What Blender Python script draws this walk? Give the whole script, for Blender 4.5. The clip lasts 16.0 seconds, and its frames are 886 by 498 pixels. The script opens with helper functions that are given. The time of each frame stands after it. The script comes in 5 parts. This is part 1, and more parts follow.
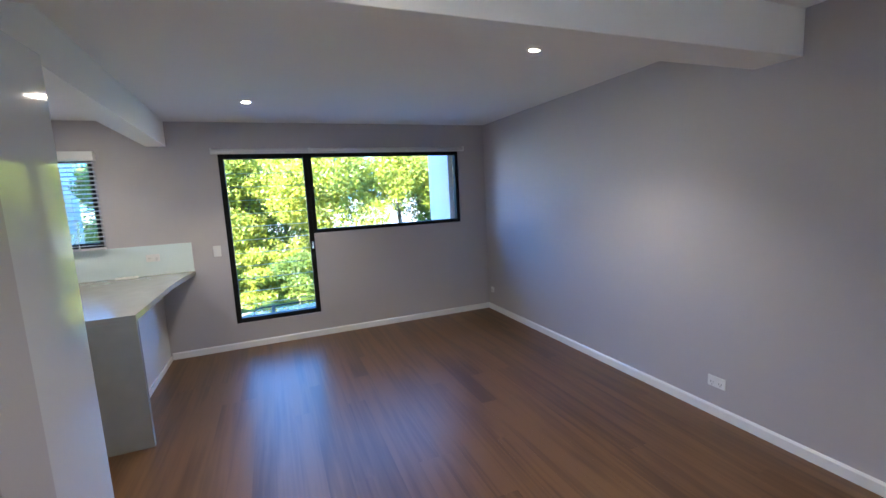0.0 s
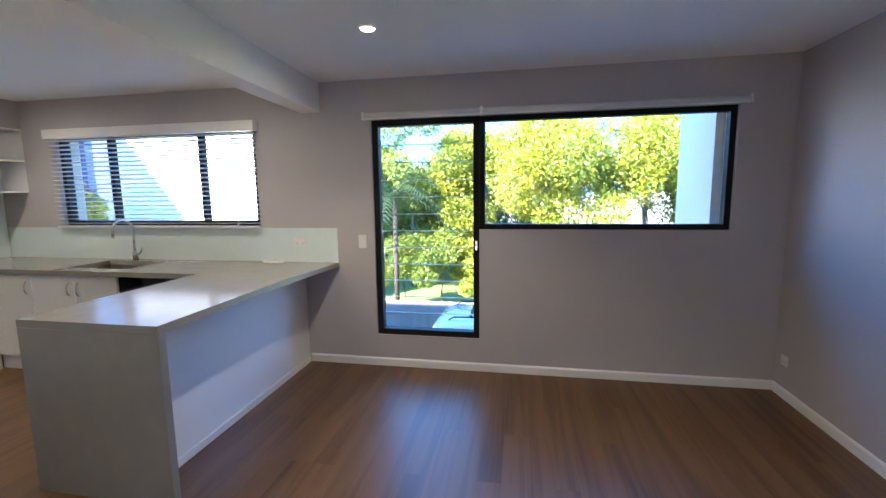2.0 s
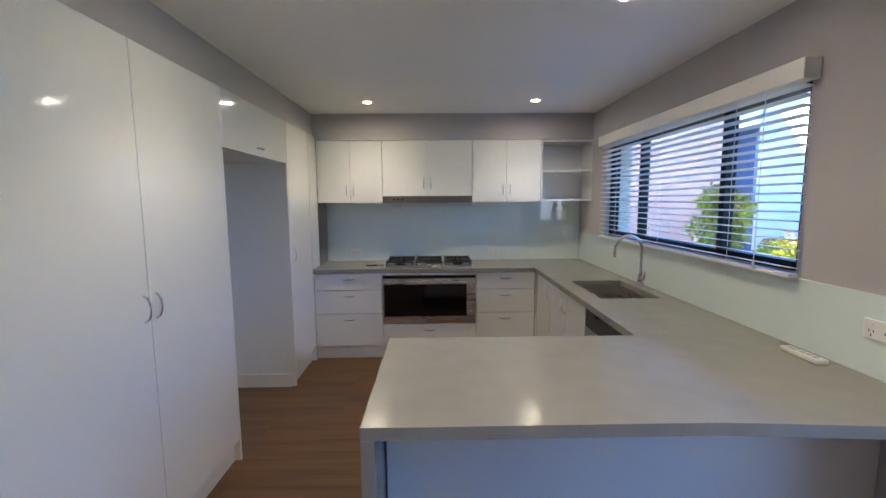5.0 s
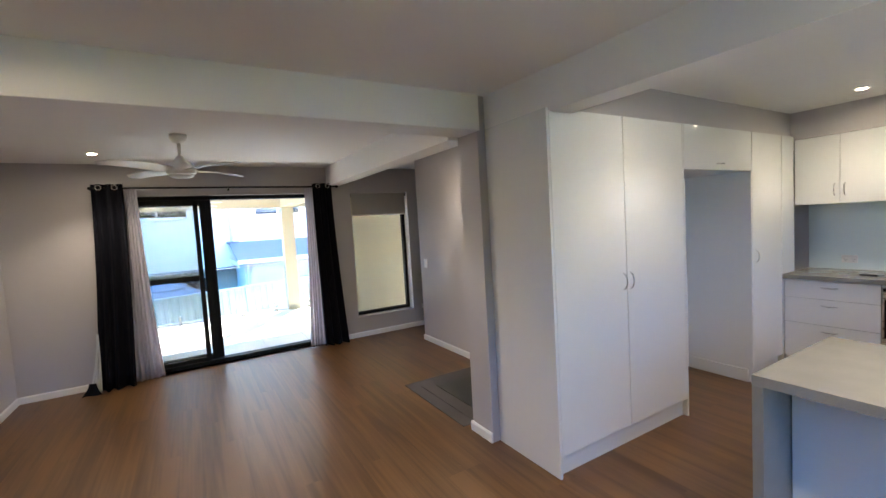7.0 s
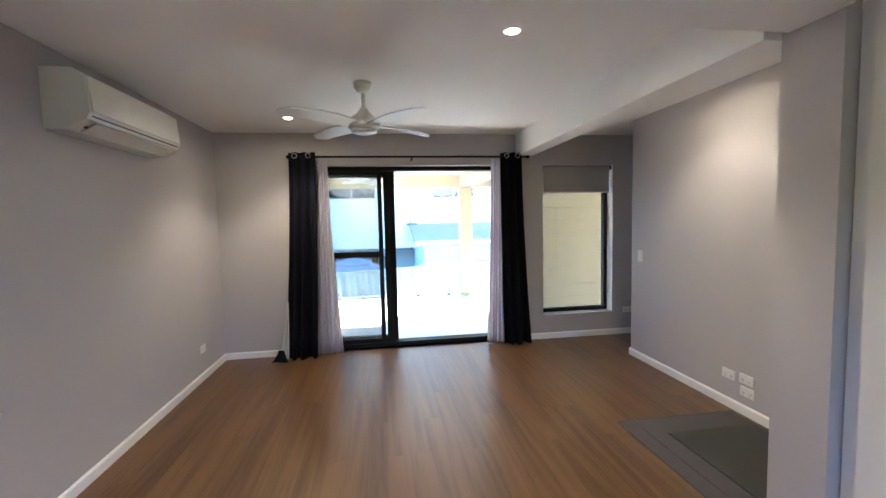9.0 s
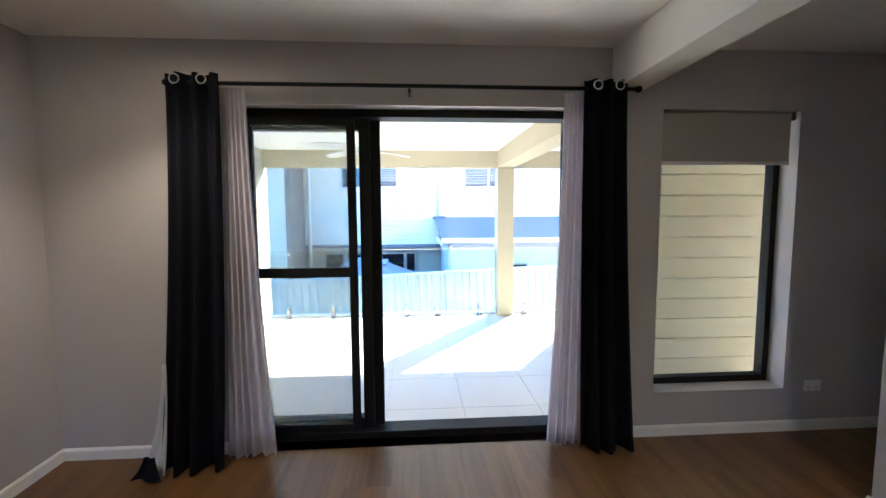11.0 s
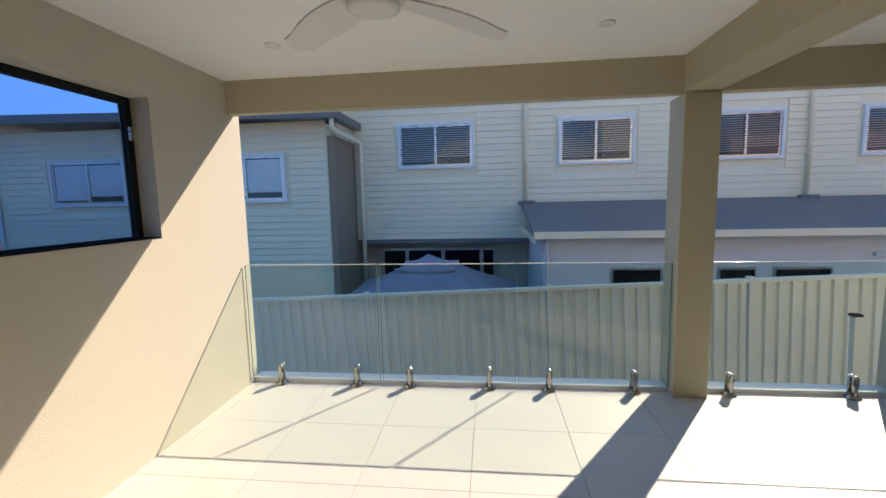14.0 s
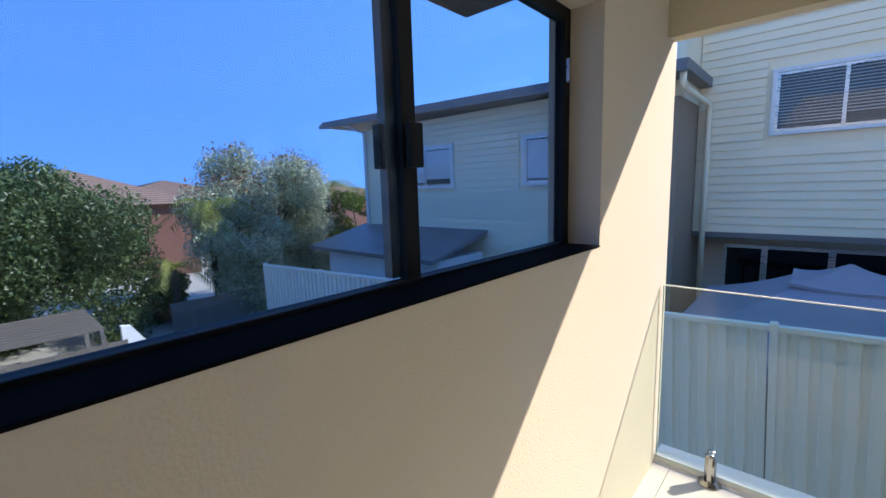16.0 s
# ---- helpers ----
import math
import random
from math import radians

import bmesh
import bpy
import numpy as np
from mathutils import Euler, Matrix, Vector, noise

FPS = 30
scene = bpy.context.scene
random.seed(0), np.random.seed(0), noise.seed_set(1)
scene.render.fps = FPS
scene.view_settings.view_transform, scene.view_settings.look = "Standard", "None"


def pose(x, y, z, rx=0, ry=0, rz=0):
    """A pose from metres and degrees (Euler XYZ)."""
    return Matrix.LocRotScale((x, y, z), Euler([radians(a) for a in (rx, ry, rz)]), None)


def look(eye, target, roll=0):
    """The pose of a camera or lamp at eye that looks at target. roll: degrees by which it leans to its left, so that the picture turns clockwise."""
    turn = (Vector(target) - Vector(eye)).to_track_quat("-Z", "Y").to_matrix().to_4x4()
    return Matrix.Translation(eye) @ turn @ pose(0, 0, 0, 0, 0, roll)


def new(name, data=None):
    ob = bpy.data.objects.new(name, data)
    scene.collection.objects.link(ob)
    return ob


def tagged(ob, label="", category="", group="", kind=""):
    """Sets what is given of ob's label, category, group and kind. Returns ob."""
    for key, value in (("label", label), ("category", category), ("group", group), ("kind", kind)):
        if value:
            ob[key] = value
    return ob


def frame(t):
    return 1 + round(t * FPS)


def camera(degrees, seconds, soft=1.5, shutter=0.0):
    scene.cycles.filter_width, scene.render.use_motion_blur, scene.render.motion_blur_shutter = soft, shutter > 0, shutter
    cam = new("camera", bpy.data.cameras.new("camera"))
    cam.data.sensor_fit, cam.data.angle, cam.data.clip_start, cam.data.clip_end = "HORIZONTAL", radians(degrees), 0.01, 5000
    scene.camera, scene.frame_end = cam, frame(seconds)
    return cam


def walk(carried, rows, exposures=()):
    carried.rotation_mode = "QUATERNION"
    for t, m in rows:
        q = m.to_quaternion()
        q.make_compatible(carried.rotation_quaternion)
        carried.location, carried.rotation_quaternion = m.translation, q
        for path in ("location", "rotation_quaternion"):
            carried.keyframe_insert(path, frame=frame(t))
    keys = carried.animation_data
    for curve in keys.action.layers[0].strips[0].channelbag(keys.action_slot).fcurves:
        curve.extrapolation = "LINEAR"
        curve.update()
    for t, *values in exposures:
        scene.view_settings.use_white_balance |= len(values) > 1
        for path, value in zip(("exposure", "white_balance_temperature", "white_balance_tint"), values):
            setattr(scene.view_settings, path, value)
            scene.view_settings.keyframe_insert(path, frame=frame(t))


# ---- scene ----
cam = camera(92.9, 16.0)
PATH = [
    (0, (2.611, 4.951, 1.563), (1.876, 3.109, 1.301), -3.0),
    (0.5, (2.251, 4.556, 1.557), (1.655, 2.664, 1.301), -1.9),
    (1, (1.934, 4.172, 1.563), (1.566, 2.225, 1.292), -0.9),
    (1.5, (1.865, 3.801, 1.482), (1.805, 1.817, 1.233), -0.2),
    (2, (1.873, 3.376, 1.477), (2.229, 1.425, 1.218), -0.7),
    (2.5, (1.905, 2.943, 1.534), (2.695, 1.124, 1.277), -0.7),
    (3, (2.082, 2.536, 1.553), (3.286, 0.956, 1.315), -0.2),
    (3.5, (2.266, 2.178, 1.529), (3.792, 0.903, 1.315), -0.0),
    (3.7, (2.335, 2.057, 1.551), (3.974, 0.933, 1.333), 0.1),
    (5.8, (2.328, 1.425, 1.54), (4.189, 2.131, 1.348), -1.7),
    (6, (2.174, 1.387, 1.54), (3.953, 2.284, 1.361), -2.1),
    (6.5, (1.842, 1.213, 1.578), (3.289, 2.584, 1.415), -3.1),
    (7, (1.63, 1.008, 1.572), (2.647, 2.726, 1.444), -3.4),
    (7.5, (1.533, 0.959, 1.53), (2.224, 2.833, 1.422), -2.8),
    (8, (1.53, 1.155, 1.498), (2.017, 3.092, 1.383), -2.1),
    (8.5, (1.569, 1.546, 1.477), (1.95, 3.505, 1.35), -1.7),
    (9, (1.689, 2.034, 1.456), (1.979, 4.007, 1.313), -1.3),
    (9.2, (1.73, 2.243, 1.453), (1.989, 4.221, 1.311), -0.9),
    (11.5, (2.129, 4.821, 1.435), (2.244, 6.81, 1.254), -0.7),
    (12, (2.159, 5.377, 1.438), (2.252, 7.366, 1.253), -1.1),
    (12.5, (2.184, 5.936, 1.404), (2.247, 7.927, 1.226), -1.3),
    (13, (2.197, 6.442, 1.416), (2.24, 8.432, 1.226), -1.6),
    (13.5, (2.109, 6.861, 1.396), (2.114, 8.849, 1.182), -1.7),
    (14, (1.951, 7.248, 1.385), (1.732, 9.223, 1.156), -1.3),
    (14.5, (1.698, 7.529, 1.425), (0.988, 9.38, 1.162), -1.0),
    (14.8, (1.513, 7.637, 1.462), (0.49, 9.332, 1.18), -2.1),
    (15, (1.263, 7.662, 1.455), (0.129, 9.287, 1.18), -2.1),
    (15.5, (0.832, 7.869, 1.435), (-0.437, 9.388, 1.149), -1.7),
    (16, (0.542, 8.127, 1.422), (-0.783, 9.598, 1.136), -1.7),
]
EXPOSURES = [
    (0.0, 5.0, 5800, 10),
    (1.0, 4.9, 6300, 11),
    (1.5, 4.85, 6400, 12),
    (2.5, 4.95, 6450, 13),
    (3.5, 4.65, 6400, 14),
    (6.0, 4.65, 6600, 12),
    (6.5, 4.95, 6700, 12),
    (7.0, 5.05, 6700, 12),
    (8.0, 5.3, 6550, 11),
    (9.2, 5.35, 6400, 10),
    (11.5, 4.5, 6700, 11),
    (12.0, 4.25, 7300, 13),
    (12.5, 3.85, 7900, 14),
    (13.0, 3.2, 8100, 14),
    (13.5, 2.55, 8100, 14),
    (14.0, 1.95, 7900, 15),
    (15.0, 1.8, 7600, 15),
    (16.0, 2.2, 7350, 17),
]
walk(cam, [(t, look(e, g, r)) for t, e, g, r in PATH], EXPOSURES)

# ---- world, sun and lamps ----
SUN_DIR = Vector((0.735, 1.0, 0.965)).normalized()
world = bpy.data.worlds.new("sky")
scene.world = world
world.use_nodes = True
wn = world.node_tree.nodes
sky = wn.new("ShaderNodeTexSky")
sky.sky_type = "NISHITA"
sky.sun_disc = False
sky.sun_elevation = math.asin(SUN_DIR.z)
sky.sun_rotation = math.atan2(SUN_DIR.x, SUN_DIR.y)
sky.altitude = 1500
sky.air_density, sky.dust_density, sky.ozone_density = 1.0, 0.0, 3.0
wn["Background"].inputs["Strength"].default_value = 0.15
# the clear upper air is drawn down towards the horizon
tex, lift, unit = wn.new("ShaderNodeTexCoord"), wn.new("ShaderNodeVectorMath"), wn.new("ShaderNodeVectorMath")
rich = wn.new("ShaderNodeHueSaturation")
rich.inputs["Saturation"].default_value = 1.22
lift.operation, unit.operation = "ADD", "NORMALIZE"
lift.inputs[1].default_value = (0, 0, 0.6)
for o, i in ((tex.outputs["Generated"], lift.inputs[0]), (lift.outputs["Vector"], unit.inputs[0]), (unit.outputs["Vector"], sky.inputs["Vector"]), (sky.outputs["Color"], rich.inputs["Color"]), (rich.outputs["Color"], wn["Background"].inputs["Color"])):
    world.node_tree.links.new(o, i)
sun_data = bpy.data.lights.new("sun", "SUN")
sun_data.energy, sun_data.angle, sun_data.color = 2.0, radians(0.5), (1.0, 0.95, 0.87)
sun = new("sun", sun_data)
sun.matrix_world = look((20, 30, 30), Vector((20, 30, 30)) - SUN_DIR)


# ---- materials ----
def surf(name, col, rough=0.5, metal=0.0, var=0.08, scale=3.0, fine=60.0, bump=0.05, coat=0.0, stretch=(1, 1, 1), per_object=0.0, spec=0.5, dist=0.01):
    """Paint, stone, metal or wood: base colour varied at two scales, with fine relief."""
    m = bpy.data.materials.new(name)
    m.use_nodes = True
    nt = m.node_tree
    n, l = nt.nodes, nt.links
    b = n["Principled BSDF"]
    tc, mp = n.new("ShaderNodeTexCoord"), n.new("ShaderNodeMapping")
    mp.inputs["Scale"].default_value = stretch
    l.new(tc.outputs["Object"], mp.inputs["Vector"])
    big, small = n.new("ShaderNodeTexNoise"), n.new("ShaderNodeTexNoise")
    big.inputs["Scale"].default_value, small.inputs["Scale"].default_value = scale, fine
    big.inputs["Detail"].default_value, small.inputs["Detail"].default_value = 4, 3
    for t in (big, small):
        l.new(mp.outputs["Vector"], t.inputs["Vector"])
    add = n.new("ShaderNodeMath")
    add.operation = "ADD"
    l.new(big.outputs["Fac"], add.inputs[0])
    l.new(small.outputs["Fac"], add.inputs[1])
    last = add.outputs[0]
    if per_object:
        oi, mul, sm = n.new("ShaderNodeObjectInfo"), n.new("ShaderNodeMath"), n.new("ShaderNodeMath")
        mul.operation, sm.operation = "MULTIPLY_ADD", "ADD"
        mul.inputs[1].default_value, mul.inputs[2].default_value = per_object, -per_object / 2
        l.new(oi.outputs["Random"], mul.inputs[0])
        l.new(last, sm.inputs[0])
        l.new(mul.outputs[0], sm.inputs[1])
        last = sm.outputs[0]
    rng = n.new("ShaderNodeMapRange")
    rng.inputs["From Min"].default_value, rng.inputs["From Max"].default_value = 0.5, 1.5
    rng.inputs["To Min"].default_value, rng.inputs["To Max"].default_value = 1 - var, 1 + var
    rng.clamp = False
    l.new(last, rng.inputs["Value"])
    mixc = n.new("ShaderNodeVectorMath")
    mixc.operation = "SCALE"
    mixc.inputs[0].default_value = col
    l.new(rng.outputs["Result"], mixc.inputs["Scale"])
    l.new(mixc.outputs["Vector"], b.inputs["Base Color"])
    b.inputs["Metallic"].default_value = metal
    b.inputs["Specular IOR Level"].default_value = spec
    rr = n.new("ShaderNodeMapRange")
    rr.inputs["To Min"].default_value, rr.inputs["To Max"].default_value = rough * 0.85, min(1, rough * 1.15)
    l.new(big.outputs["Fac"], rr.inputs["Value"])
    l.new(rr.outputs["Result"], b.inputs["Roughness"])
    b.inputs["Coat Weight"].default_value = coat
    b.inputs["Coat Roughness"].default_value = 0.06
    if bump:
        bp = n.new("ShaderNodeBump")
        bp.inputs["Strength"].default_value, bp.inputs["Distance"].default_value = bump, dist
        l.new(small.outputs["Fac"], bp.inputs["Height"])
        l.new(bp.outputs["Normal"], b.inputs["Normal"])
    return m


def glass_mat(name, tint, gloss=1.0, rough=0.0):
    """Sheet glass: lets light through with a tint, mirrors by Fresnel."""
    m = bpy.data.materials.new(name)
    m.use_nodes = True
    n, l = m.node_tree.nodes, m.node_tree.links
    n.remove(n["Principled BSDF"])
    tr, gl, fr, pw, mul, mx = (n.new("ShaderNode" + k) for k in ("BsdfTransparent", "BsdfGlossy", "LayerWeight", "Math", "Math", "MixShader"))
    tr.inputs["Color"].default_value = (*tint, 1)
    gl.inputs["Roughness"].default_value = rough
    fr.inputs["Blend"].default_value = 0.5
    pw.operation, mul.operation = "POWER", "MULTIPLY_ADD"
    pw.inputs[1].default_value = 4.5
    mul.inputs[1].default_value, mul.inputs[2].default_value = 0.55 * gloss, 0.03 * gloss
    l.new(fr.outputs["Facing"], pw.inputs[0])
    l.new(pw.outputs[0], mul.inputs[0])
    l.new(mul.outputs[0], mx.inputs[0])
    l.new(tr.outputs[0], mx.inputs[1])
    l.new(gl.outputs[0], mx.inputs[2])
    l.new(mx.outputs[0], n["Material Output"].inputs["Surface"])
    return m


def sheer_mat(name, col, alpha):
    """Thin woven stuff: part of the light passes, the rest is scattered on both sides."""
    m = bpy.data.materials.new(name)
    m.use_nodes = True
    n, l = m.node_tree.nodes, m.node_tree.links
    n.remove(n["Principled BSDF"])
    tr, di, tl, m1, m2, nz = (n.new("ShaderNode" + k) for k in ("BsdfTransparent", "BsdfDiffuse", "BsdfTranslucent", "MixShader", "MixShader", "TexNoise"))
    nz.inputs["Scale"].default_value = 30
    rng = n.new("ShaderNodeMapRange")
    rng.inputs["To Min"].default_value, rng.inputs["To Max"].default_value = alpha * 0.9, alpha * 1.1
    l.new(nz.outputs["Fac"], rng.inputs["Value"])
    di.inputs["Color"].default_value = tl.inputs["Color"].default_value = (*col, 1)
    m1.inputs[0].default_value = 0.5
    l.new(di.outputs[0], m1.inputs[1])
    l.new(tl.outputs[0], m1.inputs[2])
    l.new(rng.outputs[0], m2.inputs[0])
    l.new(tr.outputs[0], m2.inputs[1])
    l.new(m1.outputs[0], m2.inputs[2])
    l.new(m2.outputs[0], n["Material Output"].inputs["Surface"])
    return m


def leaf_mat(name, a, b, scale=0.6):
    m = bpy.data.materials.new(name)
    m.use_nodes = True
    n, l = m.node_tree.nodes, m.node_tree.links
    n.remove(n["Principled BSDF"])
    geo, tc, nz, add, ramp, di, tl, mx, gl, mx2 = (n.new("ShaderNode" + k) for k in ("NewGeometry", "TexCoord", "TexNoise", "Math", "ValToRGB", "BsdfDiffuse", "BsdfTranslucent", "MixShader", "BsdfGlossy", "MixShader"))
    nz.inputs["Scale"].default_value = scale
    l.new(tc.outputs["Object"], nz.inputs["Vector"])
    add.operation = "MULTIPLY_ADD"
    add.inputs[1].default_value = 0.45
    l.new(geo.outputs["Random Per Island"], add.inputs[0])
    l.new(nz.outputs["Fac"], add.inputs[2])
    ramp.color_ramp.elements[0].position, ramp.color_ramp.elements[1].position = 0.35, 0.95
    ramp.color_ramp.elements[0].color, ramp.color_ramp.elements[1].color = (*a, 1), (*b, 1)
    l.new(add.outputs[0], ramp.inputs[0])
    l.new(ramp.outputs[0], di.inputs[0])
    l.new(ramp.outputs[0], tl.inputs[0])
    gl.inputs["Roughness"].default_value = 0.45
    gl.inputs["Color"].default_value = (0.5, 0.5, 0.5, 1)
    mx.inputs[0].default_value, mx2.inputs[0].default_value = 0.35, 0.06
    l.new(di.outputs[0], mx.inputs[1])
    l.new(tl.outputs[0], mx.inputs[2])
    l.new(mx.outputs[0], mx2.inputs[1])
    l.new(gl.outputs[0], mx2.inputs[2])
    l.new(mx2.outputs[0], n["Material Output"].inputs["Surface"])
    return m


def glow(name, col, strength):
    m = bpy.data.materials.new(name)
    m.use_nodes = True
    b = m.node_tree.nodes["Principled BSDF"]
    b.inputs["Base Color"].default_value = (0.8, 0.8, 0.8, 1)
    b.inputs["Emission Color"].default_value = (*col, 1)
    b.inputs["Emission Strength"].default_value = strength
    return m


M_WALL = surf("wall_paint", (0.47, 0.445, 0.455), 0.55, var=0.04, scale=1.2, fine=220, bump=0.08, dist=0.002)
M_CEIL = surf("ceiling_paint", (0.87, 0.865, 0.85), 0.8, var=0.03, scale=1.0, fine=200, bump=0.06, dist=0.002)
M_WHITE = surf("trim_paint", (0.8, 0.8, 0.79), 0.35, var=0.03, scale=5, fine=120, bump=0.03, dist=0.002)
M_GLOSS = surf("white_gloss_laminate", (0.80, 0.81, 0.81), 0.09, var=0.015, scale=2, fine=30, bump=0.008, coat=0.6, dist=0.003)
M_CARC = surf("white_carcass_board", (0.72, 0.73, 0.74), 0.4, var=0.03, scale=4, fine=80, bump=0.02, dist=0.002)
M_BENCH = surf("grey_quartz_bench", (0.27, 0.265, 0.24), 0.18, var=0.10, scale=9, fine=260, bump=0.02, dist=0.001)
M_SPLASH = surf("mint_glass_splashback", (0.72, 0.83, 0.83), 0.06, var=0.015, scale=1.5, fine=30, bump=0.0, coat=0.7)
M_STEEL = surf("brushed_steel", (0.55, 0.54, 0.52), 0.28, 1.0, var=0.08, scale=4, fine=200, bump=0.05, stretch=(1, 1, 12), dist=0.001)
M_CHROME = surf("polished_chrome", (0.75, 0.75, 0.76), 0.1, 1.0, var=0.03, scale=6, fine=60, bump=0.0)
M_IRON = surf("cast_iron_black", (0.02, 0.02, 0.021), 0.45, var=0.2, scale=20, fine=200, bump=0.1, dist=0.002)
M_OVEN = surf("black_oven_glass", (0.005, 0.005, 0.006), 0.06, var=0.1, scale=5, fine=50, bump=0.0, spec=0.3)
M_HOOD = surf("dark_brushed_steel", (0.24, 0.235, 0.225), 0.32, 1.0, var=0.1, scale=4, fine=200, bump=0.05, stretch=(1, 8, 1), dist=0.001)
M_BLACK = surf("black_aluminium", (0.009, 0.010, 0.011), 0.55, var=0.15, scale=6, fine=150, bump=0.03, dist=0.001, spec=0.2)
M_MATTE = surf("black_matte_coating", (0.006, 0.006, 0.007), 0.95, var=0.2, scale=9, fine=150, bump=0.05, dist=0.001, spec=0.03)
# black stile greyed in colour to imitate sky reflected by the glass
M_SKYSTILE = surf("black_stile_sky_reflection", (0.15, 0.155, 0.155), 0.4, var=0.12, scale=6, fine=150, bump=0.03, dist=0.001)
M_PLASTIC = surf("white_plastic", (0.78, 0.78, 0.76), 0.3, var=0.02, scale=8, fine=90, bump=0.0)
M_SOCKET = surf("dark_slot", (0.03, 0.03, 0.03), 0.6, var=0.1)
M_AC = surf("cream_plastic_housing", (0.74, 0.73, 0.66), 0.35, var=0.03, scale=4, fine=90, bump=0.01)
M_FAN = surf("white_fan_enamel", (0.75, 0.74, 0.72), 0.35, var=0.03, scale=6, fine=80, bump=0.01)
M_RENDER = surf("cream_wall_render", (0.555, 0.51, 0.42), 0.85, var=0.05, scale=1.5, fine=130, bump=0.35, dist=0.004)
M_BEAM = surf("cream_beam_paint", (0.51, 0.455, 0.33), 0.75, var=0.05, scale=1.5, fine=130, bump=0.15, dist=0.003)
M_TILE = surf("pale_porcelain_tile", (0.59, 0.57, 0.535), 0.42, var=0.05, scale=2.5, fine=90, bump=0.03, per_object=0.25, dist=0.002)
M_GROUT = surf("grey_grout", (0.36, 0.34, 0.31), 0.9, var=0.1, scale=8, fine=100, bump=0.1)
M_BOARD = surf("cream_weatherboard", (0.88, 0.765, 0.55), 0.6, var=0.04, scale=1.5, fine=70, bump=0.05, per_object=0.3, dist=0.003)
M_BROWN = surf("brown_fibre_cement", (0.30, 0.22, 0.155), 0.75, var=0.08, scale=3, fine=60, bump=0.05)
M_ROOFM = surf("grey_metal_roofing", (0.17, 0.165, 0.17), 0.45, 0.2, var=0.1, scale=2, fine=40, bump=0.03)
# light tone lets the unseen roof bounce sun onto the townhouse front
M_PALEROOF = surf("pale_bounce_roofing", (0.62, 0.60, 0.55), 0.5, var=0.06, scale=2, fine=40, bump=0.03)
M_UPVC = surf("white_window_trim", (0.75, 0.75, 0.74), 0.4, var=0.03, scale=6, fine=70, bump=0.02)
M_FENCE = surf("pale_cream_steel_fence", (0.76, 0.76, 0.66), 0.45, 0.0, var=0.06, scale=1.5, fine=30, bump=0.03)
M_CANOPY = surf("blue_grey_canopy_fabric", (0.235, 0.235, 0.285), 0.8, var=0.08, scale=3, fine=150, bump=0.1)
# near-black sheet colour that stands in for unlit rooms behind panes
M_DARKWIN = surf("dark_sheet_for_unlit_room", (0.025, 0.027, 0.03), 0.5, var=0.3, scale=2, fine=10, bump=0.0)
M_SLAT = surf("white_blind_slat", (0.78, 0.78, 0.79), 0.45, var=0.03, scale=10, fine=90, bump=0.02)
M_GLASS = glass_mat("clear_window_glass", (0.97, 0.985, 0.98))
M_BGLASS = glass_mat("green_balustrade_glass", (0.90, 0.955, 0.93))
M_TINT = glass_mat("blue_grey_tinted_glass", (0.69, 0.785, 0.89))
M_EDGE = surf("green_glass_edge", (0.10, 0.19, 0.16), 0.1, var=0.1, scale=8, fine=60, bump=0.0)
# whitened so the glass top carries its highlight in the colour
M_TOPEDGE = surf("glass_edge_painted_highlight", (0.72, 0.78, 0.76), 0.12, var=0.05, scale=8, fine=60, bump=0.0)
M_BLADE = surf("pale_blue_glass_edge", (0.42, 0.56, 0.62), 0.15, var=0.1, scale=8, fine=60, bump=0.0)
M_SCREEN = sheer_mat("insect_screen_mesh", (0.24, 0.25, 0.23), 0.27)


# ---- building helpers ----
def box(bm, x0, x1, y0, y1, z0, z1, bevel=0.0):
    v = [bm.verts.new((x, y, z)) for x in (x0, x1) for y in (y0, y1) for z in (z0, z1)]
    fs = [bm.faces.new([v[i] for i in q]) for q in ((0, 1, 3, 2), (4, 6, 7, 5), (0, 4, 5, 1), (2, 3, 7, 6), (0, 2, 6, 4), (1, 5, 7, 3))]
    if bevel:
        es = list({e for f in fs for e in f.edges})
        bmesh.ops.bevel(bm, geom=es, offset=bevel, segments=2, affect="EDGES", profile=0.6)
    return bm


def cyl(bm, a, b, r0, r1=None, seg=16, caps=True):
    """A round bar or cone from point a to point b."""
    r1 = r0 if r1 is None else r1
    a, b = Vector(a), Vector(b)
    d = (b - a).normalized()
    u = d.orthogonal().normalized()
    w = d.cross(u)
    ring = lambda c, r: [bm.verts.new(c + r * (math.cos(2 * math.pi * i / seg) * u + math.sin(2 * math.pi * i / seg) * w)) for i in range(seg)]
    p, q = ring(a, r0), ring(b, r1)
    for i in range(seg):
        f = bm.faces.new((p[i], p[(i + 1) % seg], q[(i + 1) % seg], q[i]))
        f.smooth = True
    if caps:
        bm.faces.new(p[::-1])
        bm.faces.new(q)
    return bm


